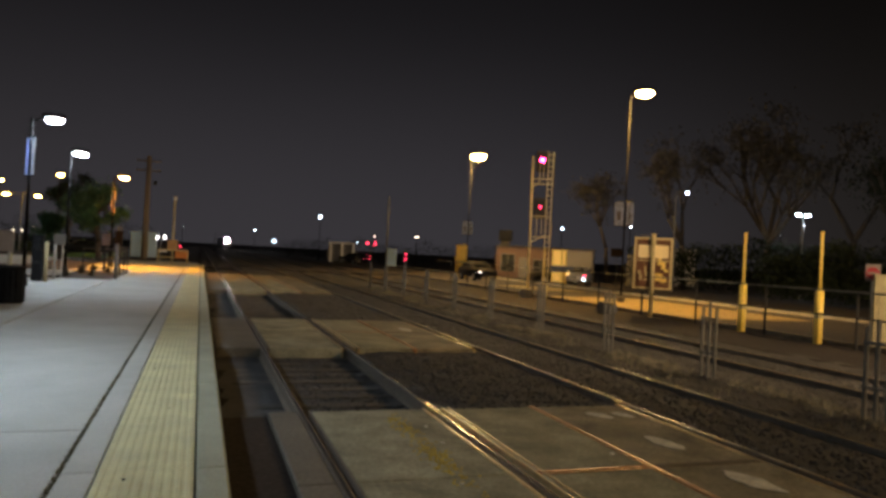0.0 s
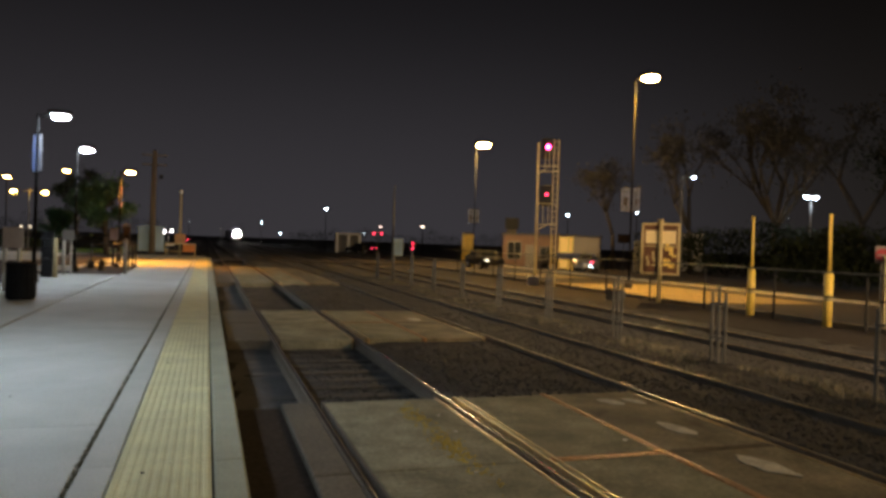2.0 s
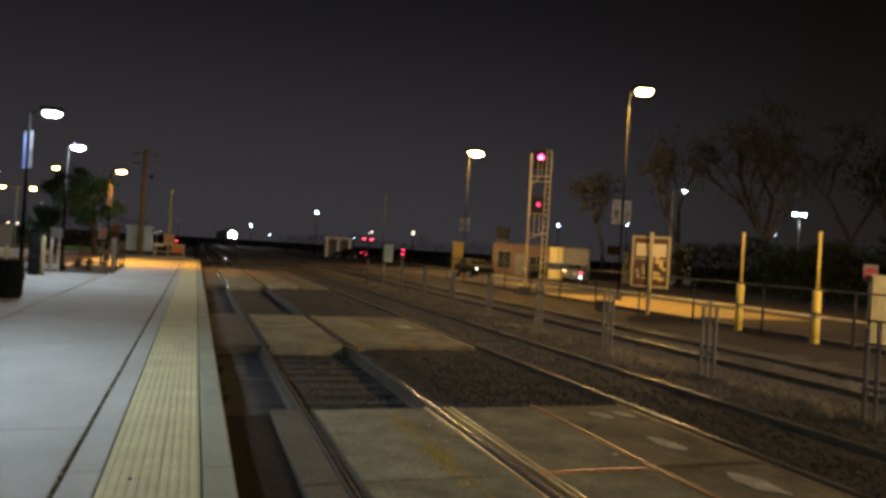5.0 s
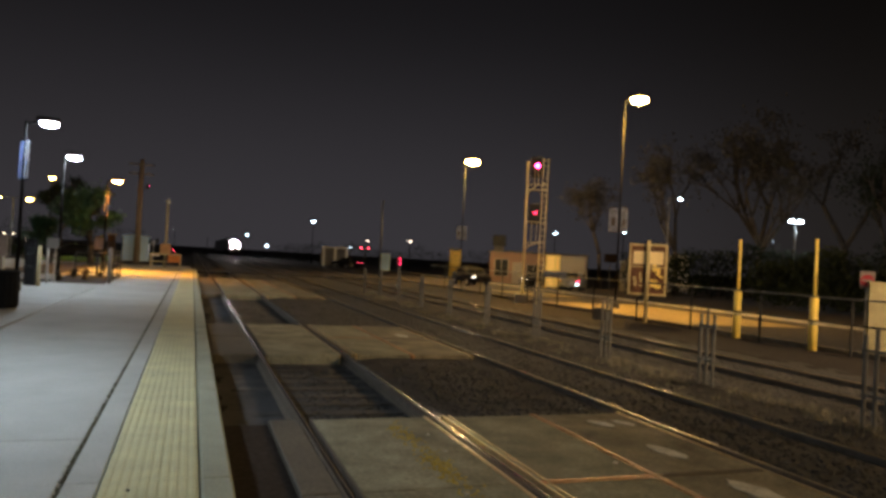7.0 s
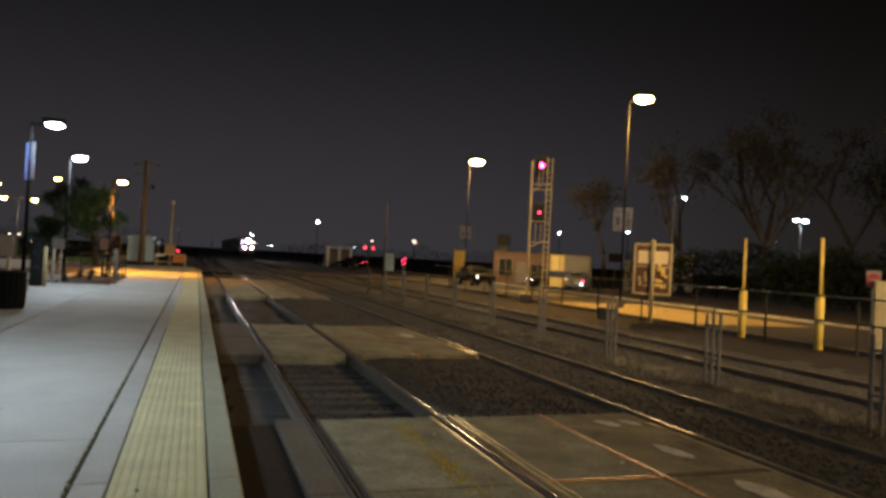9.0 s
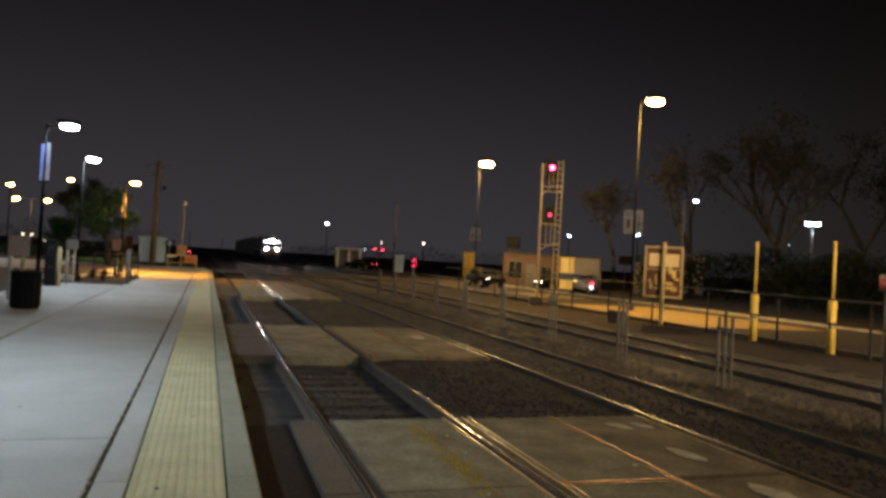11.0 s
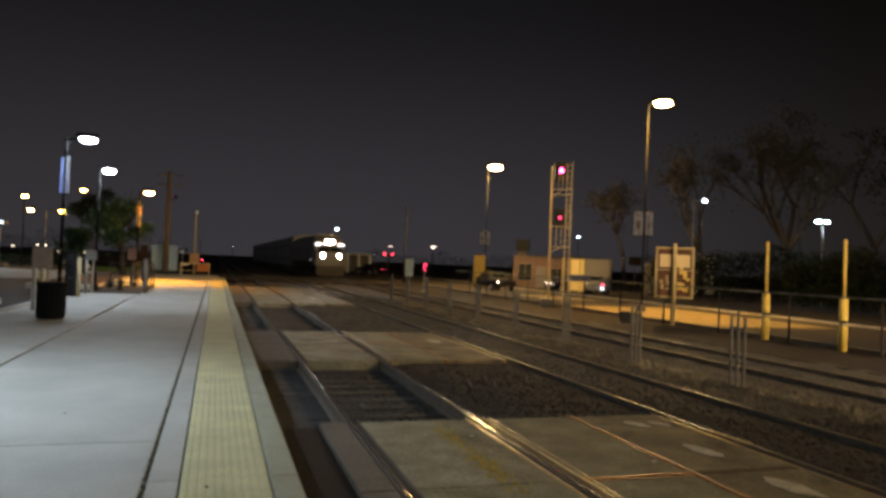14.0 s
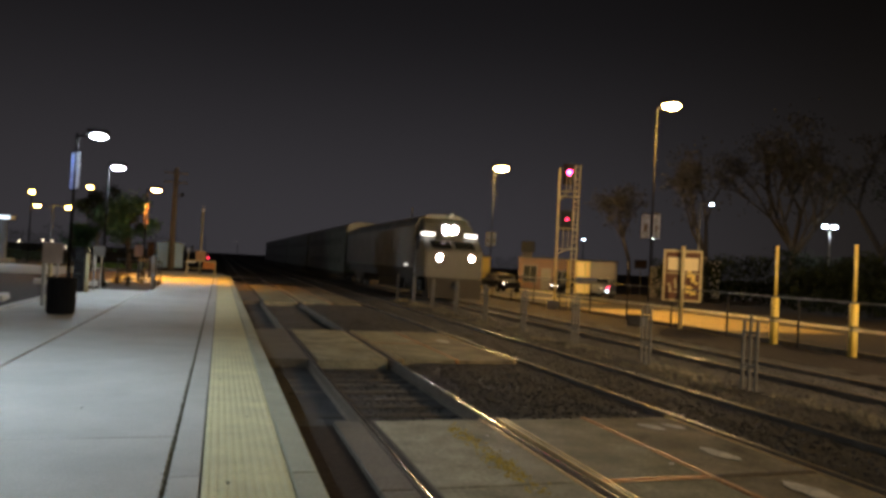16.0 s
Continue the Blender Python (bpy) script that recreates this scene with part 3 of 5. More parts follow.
for x, y, rx, ry, a in ((4.22, 7.05, 0.10, 0.17, 20), (4.53, 7.05, 0.08, 0.15, 20), (4.24, 5.85, 0.11, 0.24, 12), (4.22, 4.65, 0.13, 0.30, 10), (4.3, 15.6, 0.12, 0.3, 5)):
    patch(x, y, rx, ry, a)


def scrap(x, y, z, s, seed):
    rng = random.Random(seed)
    bm = B()
    bmesh.ops.create_icosphere(bm, subdivisions=1, radius=s)
    for v in bm.verts:
        v.co *= rng.uniform(0.6, 1.3)
        v.co.z *= 0.35
    ob = part("paper_scrap", bm, "litter")
    ob.matrix_basis = pose(x, y, z + 0.2 * s, 0, 0, rng.uniform(0, 180))
    tagged(ob, "small crumpled white paper scrap on the ground", "litter", "paper scraps")


for i, (x, y, z) in enumerate(((2.02, 6.78, 0), (3.46, 5.57, 0), (3.84, 9.19, -0.13), (1.99, 6.16, 0), (3.1, 10.6, -0.13), (4.1, 10.9, -0.14), (1.75, 5.0, 0), (5.9, 13.4, -0.12), (3.38, 8.4, -0.13), (2.82, 14.08, 0))):
    scrap(x, y, z, 0.02 + 0.006 * (i % 3), i)


def grit():
    """Yellow grit on the panel between the rails, coloured bright in place of glints."""
    rng = random.Random(53)
    verts, faces = [], []
    for cy, spread, n in ((7.1, 0.12, 40), (6.75, 0.16, 70), (6.3, 0.10, 25), (5.9, 0.14, 90), (5.55, 0.16, 110), (5.0, 0.2, 30)):
        for i in range(n):
            x, y, r = 1.80 + rng.gauss(0, 0.055), cy + rng.gauss(0, spread), rng.uniform(0.005, 0.019)
            k = len(verts)
            for j in range(6):
                a = j * math.pi / 3 + rng.uniform(-0.4, 0.4)
                verts.append((x + r * math.cos(a), y + 1.5 * r * math.sin(a), -0.01))
            verts.append((x, y, rng.uniform(0.001, 0.005)))
            faces.extend([(k + j, k + (j + 1) % 6, k + 6) for j in range(6)])
    tagged(raw("grit", verts, faces, "grit"), "yellow grit stain on the crossing panel, brightened in place of glints", "grit", kind="stuff")


grit()


# dirt and moss that has grown in the long joint, and gum spots
def joint_dirt():
    rng = random.Random(31)
    verts, faces = [], []
    for i in range(1500):
        y = 3.0 + 40 * rng.random() ** 1.6
        x = -1.07 + rng.gauss(0, 0.008 + 0.012 * max(0, noise.noise((y * 0.9, 2, 0))))
        s = rng.uniform(0.006, 0.017)
        n, k = 6, len(verts)
        for j in range(n):
            a = j * 2 * math.pi / n + rng.uniform(-0.3, 0.3)
            verts.append((x + s * math.cos(a), y + 1.6 * s * math.sin(a), TOP - 0.012))
        verts.append((x, y, TOP + rng.uniform(0.001, 0.007)))
        faces.extend([(k + j, k + (j + 1) % n, k + n) for j in range(n)])
    tagged(raw("joint_moss", verts, faces, "moss"), "dry moss and dirt grown in the platform joint", "moss", kind="stuff")


joint_dirt()


def gum(x, y, r):
    bm = B()
    bmesh.ops.create_uvsphere(bm, u_segments=10, v_segments=5, radius=1, matrix=Matrix.Translation((x, y, TOP + 0.006)) @ Matrix.Diagonal((r, r * 1.2, 0.004, 1)))
    tagged(part("gum_spot", bm, "filler"), "dark trodden gum spot on the platform", "gum spot", "gum spots")


for x, y, r in ((-0.66, 4.85, 0.022), (-0.45, 6.9, 0.014), (-0.7, 9.1, 0.016), (-2.0, 7.4, 0.012)):
    gum(x, y, r)


# ---------------------------------------------------------------- lamp posts
def banner(root, x0, x1, z0, z1, mt, mark, turn=0):
    b = part("banner", box(B(), x0, x1, -0.012, 0.012, z0, z1, 0.004), mt, root, "hanging cloth banner")
    b.rotation_euler.z = radians(turn)
    part("banner_mark", box(B(), x0 + 0.12, x1 - 0.12, -0.016, 0.016, z0 + 0.25 * (z1 - z0), z0 + 0.6 * (z1 - z0)), mark, b)
    for z in (z0 - 0.01, z1 + 0.01):
        far = x1 if abs(x1) > abs(x0) else x0
        part("banner_arm", tube(B(), (0, 0, z), (far, 0, z), 0.015, n=6), "dark_steel", b)


def platform_lamp(x, y, lens, watts, colour, turn, height=4.95, label="", cloth=("blue_cloth", "white_cloth"), cone=135, reach=0.48, bz=3.3, bw=0.62):
    root = thing("platform_lamp", pose(x, y, TOP, 0, 0, turn), label, "lamp post", "platform lamp posts")
    part("base_cover", tube(B(), (0, 0, 0), (0, 0, 0.35), 0.14, 0.10, 12), "dark_steel", root)
    part("pole", tube(B(), (0, 0, 0.3), (0, 0, height - 0.05), 0.055, 0.036, 12), "pole_paint", root, "dark painted steel pole", True)
    part("arm", tube(B(), (0, 0, height - 0.12), (reach - 0.15, 0, height - 0.02), 0.035, n=8), "pole_paint", root)
    hd = part("lamp_head", box(B(), reach - 0.34, reach + 0.30, -0.17, 0.17, height - 0.03, height + 0.13, 0.05), "dark_steel", root, "shoebox lamp head")
    part("lens", ball(B(), (reach, 0, height - 0.04), 0.25, 0.16, 0.10, 12), lens, hd, "glowing lamp lens", True)
    if cloth:
        banner(root, -0.09 - 0.43 * bw, -0.09, bz, bz + 1.1, cloth[0], cloth[1], -66)
        banner(root, 0.09, 0.09 + 0.43 * bw, bz, bz + 1.1, cloth[1], cloth[0], -66)
    m = root.matrix_basis @ Vector((reach, 0, height - 0.26))
    point_lamp("platform_lamp_light", m, watts, colour, 0.18, cone)
    return root


PL = "steel platform lamp post with a cool white lamp and banners"
platform_lamp(-5.16, 23.7, "cool_lens", 200, COOL, 10, 5.04, PL, reach=0.58, bw=0.46)
platform_lamp(-5.42, 32.1, "cool_lens_bright", 100, COOL, 10, 4.96, "steel platform lamp post with a bright cool white lamp", None, None, reach=0.34)
platform_lamp(-4.72, 40.9, "orange_lens", 4000, ORANGE, 10, 4.82, "steel platform lamp post with an orange lamp and a pale banner", ("grey_cloth", "red_cloth"), 138, 0.46, 2.9, 0.26)
platform_lamp(-5.0, 7.9, "cool_lens_dim", 760, COOL, 10, 4.9, PL)
platform_lamp(-5.0, -8.4, "cool_lens", 560, COOL, 10, 4.9, PL)


def street_lamp(x, y, height, lens, watts, colour, turn, label, reach=1.0, size=1.0, cloth=True, pole_r=0.05, cone=None, aim=None, around=0):
    root = thing("street_lamp", pose(x, y, -0.1, 0, 0, turn), label, "street lamp", "street lamps")
    part("foot", tube(B(), (0, 0, 0), (0, 0, 0.3), 0.20, 0.18, 12), "roof", root)
    part("pole", tube(B(), (0, 0, 0.4), (0, 0, height), pole_r, pole_r * 0.6, 10), "pole_paint", root, "", True)
    part("arm", tube(B(), (0, 0, height - 0.15), (reach, 0, height + 0.1), 0.04, n=8), "pole_paint", root)
    hd = part("lamp_head", ball(B(), (reach + 0.25 * size, 0, height + 0.14), 0.52 * size, 0.26 * size, 0.13 * size, 14), "pole_paint", root, "", True)
    part("lens", ball(B(), (reach + 0.28 * size, 0, height + 0.03), 0.42 * size, 0.27 * size, 0.19 * size, 14), lens, hd, "glowing drop lens", True)
    if cloth:
        banner(root, -0.50, -0.07, 3.72, 4.86, "grey_cloth", "dark_cloth")
        banner(root, 0.06, 0.38, 3.72, 4.86, "grey_cloth", "dark_cloth")
    if watts:
        place = root.matrix_basis @ Vector((reach + 0.28 * size, 0, height - 0.3 * size))
        point_lamp("street_lamp_light", place, watts, colour, 0.2, cone, aim)
        point_lamp("street_lamp_glow", place, around, (1.0, 0.70, 0.35), 0.28 * size)
    return root


SL = "tall steel street lamp with a glowing sodium lamp and banners"
street_lamp(18.95, 29.3, 10.1, "sodium_lens", 7800, SODIUM, -30, SL, 0.38, cone=116, around=3000)
street_lamp(21.25, 56.4, 10.4, "sodium_lens", 5600, SODIUM, -20, SL, 0.15, 1.5, cone=156, around=6600)
street_lamp(16.4, -4.0, 9.6, "sodium_lens", 19000, WARM, -30, SL, cone=84, aim=(17.0, 16.0, 0.8), around=4700)


# ---------------------------------------------------------------- fences
def near_fence():
    root = thing("track_fence", pose(7.83, 0, -0.04), "low grey steel mesh fence between the tracks", "fence")
    ys = [3.4, 6.49, 9.6, 12.66, 15.78, 18.95, 22.1, 25.2, 28.3, 31.4, 34.5]
    for y in ys:
        for dy, h in ((-0.16, 1.18), (0.0, 1.27), (0.16, 1.18)):
            part("post", tube(B(), (0, y + dy, -0.1), (0, y + dy, h), 0.028, n=8), "fence_grey", root)
        part("bracket", box(B(), -0.025, 0.025, y - 0.2, y + 0.2, 0.96, 1.0, 0.004), "fence_grey", root)
        part("clamp", box(B(), -0.03, 0.03, y - 0.19, y + 0.19, 0.40, 0.43, 0.004), "fence_grey", root)
    return root


def road_fence():
    root = thing("road_fence", pose(15.15, 0, 0.02), "dark steel pipe fence along the station road", "fence")
    y = 7.1
    while y < 44:
        part("post", tube(B(), (0, y, -0.1), (0, y, 1.36), 0.032, n=8), "dark_steel", root)
        y += 3.0
    part("top_rail", tube(B(), (0, 3, 1.36), (0, 46, 1.36), 0.024, n=8), "fence_grey", root, "grey galvanised top rail")
    part("mid_rail", tube(B(), (0, 3, 0.72), (0, 46, 0.72), 0.026, n=8), "dark_steel", root)
    # fine wire mesh
    verts, faces = [], []

    def wire(a, b, r=0.0018):
        d = (Vector(b) - Vector(a)).normalized()
        u = d.cross(Vector((1, 0, 0))).normalized() * r
        w = Vector((1, 0, 0)) * r
        k = len(verts)
        for p in (Vector(a), Vector(b)):
            verts.extend([tuple(p + u), tuple(p + w), tuple(p - u)])
        faces.extend([(k, k + 1, k + 4, k + 3), (k + 1, k + 2, k + 5, k + 4), (k + 2, k, k + 3, k + 5)])

    y = 3.0
    while y < 40:
        wire((0, y, 0.04), (0, y + 1.24, 1.28))
        wire((0, y + 1.24, 0.04), (0, y, 1.28))
        y += 0.12
    ob = raw("mesh", verts, faces, "dark_steel", root)
    tagged(ob, "fine chain-link wire", kind="stuff")
    return root


near_fence()
road_fence()


def tall_post(y):
    root = thing("tall_post", pose(15.25, y, 0.0), "tall yellow steel post with a thick lower sleeve", "post", "tall yellow posts")
    part("sleeve", tube(B(), (0, 0, -0.12), (0, 0, 1.32), 0.108, n=14), "post_yellow", root, "thick lower sleeve", True)
    part("collar", tube(B(), (0, 0, 1.32), (0, 0, 1.37), 0.108, 0.07, 14), "post_yellow", root)
    part("shaft", tube(B(), (0, 0, 1.3), (0, 0, 2.88), 0.042, n=12), "post_yellow", root, "", True)
    part("cap", tube(B(), (0, 0, 2.88), (0, 0, 2.91), 0.066, 0.04, 12), "post_yellow", root)
    part("band", tube(B(), (0, 0, 0.62), (0, 0, 0.70), 0.111, n=14), "dull_cream", root)
    return root


tall_post(14.34)
tall_post(17.13)


def notice_board():
    root = thing("notice_board", pose(15.2, 21.62, 0.07, 0, 0, -36), "framed notice board on a post with cream headers over brown panels", "notice board")
    part("post", tube(B(), (0, -0.1, -0.2), (0, -0.1, 2.85), 0.075, n=12), "cream", root, "", True)
    part("backing", box(B(), -0.61, 0.61, 0.0, 0.05, 0.92, 2.66, 0.01), "brown_panel", root)
    for x0, x1, z0, z1 in ((-0.67, -0.59, 0.88, 2.70), (0.59, 0.67, 0.88, 2.70)):
        part("frame_side", box(B(), x0, x1, -0.03, 0.07, z0, z1, 0.01), "cream", root)
    for z0, z1 in ((0.86, 0.93), (2.64, 2.72)):
        part("frame_rail", box(B(), -0.67, 0.67, -0.03, 0.07, z0, z1, 0.01), "cream", root)
    part("header", box(B(), -0.52, -0.08, -0.02, 0.0, 1.98, 2.45, 0.005), "header", root, "cream blank header panel")
    part("header", box(B(), 0.06, 0.53, -0.02, 0.0, 1.98, 2.45, 0.005), "header", root, "cream blank header panel")
    rng = random.Random(5)
    for i in range(16):
        x = rng.uniform(0.10, 0.42) if i < 11 else rng.uniform(-0.5, -0.2)
        z = rng.uniform(1.0, 1.78) if i < 11 else rng.uniform(1.15, 1.5)
        w, h = rng.uniform(0.06, 0.16), rng.uniform(0.05, 0.30)
        part("map_mark", box(B(), x, x + w, -0.012, 0.0, z, z + h, 0.004), "map_yellow" if i < 11 else "cream", root)
    part("divider", box(B(), -0.61, 0.61, -0.02, 0.01, 1.86, 1.90), "cream", root)
    return root


notice_board()


M["pole_white"] = mat("dull_white_sign", (0.20, 0.18, 0.18), 0.6, grain=30, vary=0.08, stain=3, stain_amount=0.2, bump=0.03)


def no_entry_sign():
    root = thing("no_entry_sign", pose(15.8, 13.26, 0.05, 0, 0, -50), "white sign with red disc and white bar", "road sign")
    part("post", tube(B(), (0, 0.03, -0.2), (0, 0.03, 2.05), 0.03, n=8), "steel", root)
    part("panel", box(B(), -0.165, 0.165, -0.01, 0.01, 1.62, 2.05, 0.01), "pole_white", root)
    d = B()
    bmesh.ops.create_cone(d, cap_ends=True, segments=28, radius1=0.155, radius2=0.155, depth=0.012, matrix=Matrix.Translation((0, -0.015, 1.82)) @ Matrix.Rotation(radians(90), 4, "X"))
    part("disc", d, "red_paint", root, "red disc")
    part("bar", box(B(), -0.12, 0.12, -0.028, -0.02, 1.795, 1.845), "pole_white", root, "white bar")
    c = thing("junction_box", pose(16.12, 13.05, -0.05, 0, 0, -40), "pale yellow utility cabinet beside the road", "cabinet")
    part("body", box(B(), -0.36, 0.36, -0.2, 0.2, 0, 1.85, 0.02), "dull_cream", c)
    part("door", box(B(), -0.25, 0.25, -0.215, -0.2, 0.1, 1.72, 0.005), "dull_cream", c)
    part("lid", box(B(), -0.38, 0.38, -0.23, 0.22, 1.85, 1.90, 0.01), "dull_cream", c)
    return root


no_entry_sign()


# ---------------------------------------------------------------- signal mast
def signal_mast():
    root = thing("signal_mast", pose(15.1, 30.65, 0.12, 0, 0, -22), "steel railway signal mast with ladder, two red lights shining", "railway signal")
    # local x runs across the view
    part("mast", tube(B(), (-0.40, 0, -0.2), (-0.46, 0, 6.65), 0.055, 0.045, 10), "cream", root, "", True)
    part("foot", box(B(), -0.75, -0.2, -0.28, 0.28, -0.3, 0.25, 0.02), "kerb", root)
    for dx in (0.29, 0.52):
        part("ladder_rail", box(B(), dx - 0.022, dx + 0.022, -0.03, 0.03, -0.2, 6.85, 0.004), "cream", root)
    z = 0.3
    while z < 6.8:
        part("rung", tube(B(), (0.29, 0, z), (0.52, 0, z), 0.016, n=6), "cream", root)
        z += 0.28
    for z in (2.75, 3.75, 5.3, 5.55):
        part("strut", box(B(), -0.48, 0.52, -0.02, 0.02, z - 0.02, z + 0.02), "cream", root)
    part("brace", tube(B(), (-0.48, 0, 2.45), (0.29, 0, 2.85), 0.025, n=6), "cream", root)
    part("brace", tube(B(), (-0.46, 0, 5.1), (0.05, 0, 5.55), 0.02, n=6), "cream", root)
    for x, z0, z1 in ((-0.10, 5.55, 6.5), (0.08, 5.55, 6.5), (-0.14, 2.80, 3.75), (0.10, 2.85, 3.75)):
        part("hanger", box(B(), x - 0.016, x + 0.016, -0.016, 0.016, z0, z1), "cream", root)
    for z, mt, r in ((6.46, "signal_red", 0.11), (4.18, "signal_dim", 0.065)):
        hd = part("signal_head", box(B(), -0.30, 0.26, 0.02, 0.30, z - 0.55, z + 0.45, 0.05), "dark_steel", root, "black signal head")
        d = B()
        ball(d, (0, -0.04, z), r, 0.05, r, 14)
        part("lens", d, mt, hd, "glowing red lens", True)
        h = B()
        bmesh.ops.create_cone(h, cap_ends=False, segments=16, radius1=r * 1.35, radius2=r * 1.35, depth=0.2, matrix=Matrix.Translation((0, -0.06, z + 0.02)) @ Matrix.Rotation(radians(90), 4, "X"))
        part("hood", h, "dark_steel", hd)
    return root


signal_mast()


# ---------------------------------------------------------------- platform furniture
def litter_bin():
    root = thing("litter_bin", pose(-4.21, 17.85, TOP), "black tapered plastic litter bin standing on the platform", "litter bin")
    bm = B()
    prof = [(0.265, 0.0), (0.28, 0.03), (0.302, 0.76), (0.32, 0.765), (0.32, 0.83), (0.295, 0.835), (0.285, 0.79), (0.26, 0.06)]
    n = 20
    rings = [[bm.verts.new((r * math.cos(k * 2 * math.pi / n), r * math.sin(k * 2 * math.pi / n), z)) for k in range(n)] for r, z in prof]
    for a, b in zip(rings, rings[1:]):
        for k in range(n):
            bm.faces.new((a[k], a[(k + 1) % n], b[(k + 1) % n], b[k]))
    bm.faces.new(rings[0][::-1])
    bm.faces.new(rings[-1])
    part("body", bm, "black_plastic", root, "", True)
    for k in range(16):
        a = k * 2 * math.pi / 16
        m = Matrix.Rotation(a, 4, "Z")
        part("slat", box(B(), 0.286, 0.302, -0.042, 0.042, 0.05, 0.74, 0.004, m), "black_plastic", root)
    return root


litter_bin()


def pipe_sign(x, y, w, h, z, turn, label, face="sign_face"):
    root = thing("pole_sign", pose(x, y, TOP, 0, 0, turn), label, "sign", "platform signs")
    part("post", tube(B(), (0, 0.06, -0.05), (0, 0.06, z + h), 0.05, n=10), "steel", root, "", True)
    part("board", box(B(), -0.06, w, -0.02, 0.03, z, z + h, 0.01), face, root, "pale sign board")
    part("second_post", tube(B(), (w - 0.1, 0.06, 0.0), (w - 0.1, 0.06, z + h), 0.025, n=8), "steel", root)
    return root


pipe_sign(-5.05, 20.0, 0.40, 0.52, 1.09, 5, "grey steel post with a bare sign board beside the bin")
pipe_sign(-5.16, 28.3, 0.33, 0.38, 1.22, 5, "grey steel post with a small dull sign board beside the railing", "sign_back")


def bollard(x, y, h, r, mt, label, z=TOP):
    root = thing("bollard", pose(x, y, z), label, "bollard", "platform bollards")
    part("shaft", tube(B(), (0, 0, -0.02), (0, 0, h - 0.05), r, n=14), mt, root, "", True)
    part("dome", ball(B(), (0, 0, h - 0.05), r, r, 0.06, 14), mt, root, "", True)
    return root


bollard(-5.07, 26.35, 1.32, 0.065, "dull_cream", "tall cream steel bollard at the back of the platform")
bollard(-6.92, 30.0, 1.03, 0.08, "dull_cream", "short cream bollard at the edge of the car park", 0.0)
bollard(-3.24, 29.4, 1.34, 0.075, "dull_steel", "grey steel bollard at the end of the railing")


def kiosk():
    root = thing("ticket_machine", pose(-5.34, 26.5, TOP - 0.02), "slim black ticket machine at the back of the platform", "ticket machine")
    part("body", box(B(), -0.16, 0.16, -0.15, 0.15, 0, 1.5, 0.03), "black_plastic", root)
    part("screen", box(B(), -0.1, 0.1, -0.17, -0.15, 1.02, 1.3, 0.01), "pane", root)
    part("hood", box(B(), -0.18, 0.18, -0.2, 0.17, 1.5, 1.55, 0.015), "black_plastic", root)
    part("tray", box(B(), -0.09, 0.09, -0.19, -0.15, 0.6, 0.68, 0.01), "dark_steel", root)


kiosk()


def railing(pts, label, mids=(0.15, 0.55)):
    root = thing("railing", pose(0, 0, TOP), label, "railing", "platform railings")
    for (x0, y0), (x1, y1) in zip(pts, pts[1:]):
        d = math.hypot(x1 - x0, y1 - y0)
        n = max(1, round(d / 1.8))
        for k in range(n + 1):
            x, y = x0 + (x1 - x0) * k / n, y0 + (y1 - y0) * k / n
            part("post", tube(B(), (x, y, -0.1), (x, y, 1.02), 0.03, n=8), "dark_steel", root)
        for z in (1.02, *mids):
            part("rail", tube(B(), (x0, y0, z), (x1, y1, z), 0.024, n=8), "dark_steel", root)
    return root


railing([(-5.35, 36.2), (-3.3, 34.3), (-3.27, 31.0)], "dark steel pipe railing at the back of the platform")
railing([(-4.5, 36.5), (-4.5, 48.5)], "dark steel pipe railing along the platform")


def trackside_box(x, y):
    root = thing("trackside_box", pose(x, y, -0.12, 0, 0, -30), "small dark steel switch box beside the far track", "switch box")
    part("body", box(B(), -0.24, 0.24, -0.16, 0.16, 0.06, 0.42, 0.04), "dark_steel", root)
    part("lid", box(B(), -0.26, 0.26, -0.18, 0.18, 0.42, 0.47, 0.015), "dark_steel", root)
    part("drum", tube(B(), (0.3, -0.1, 0.24), (0.3, 0.1, 0.24), 0.18, n=16), "dull_steel", root)
    part("skid", box(B(), -0.3, 0.3, -0.2, 0.2, -0.06, 0.06, 0.01), "tie", root)


trackside_box(13.9, 22.6)


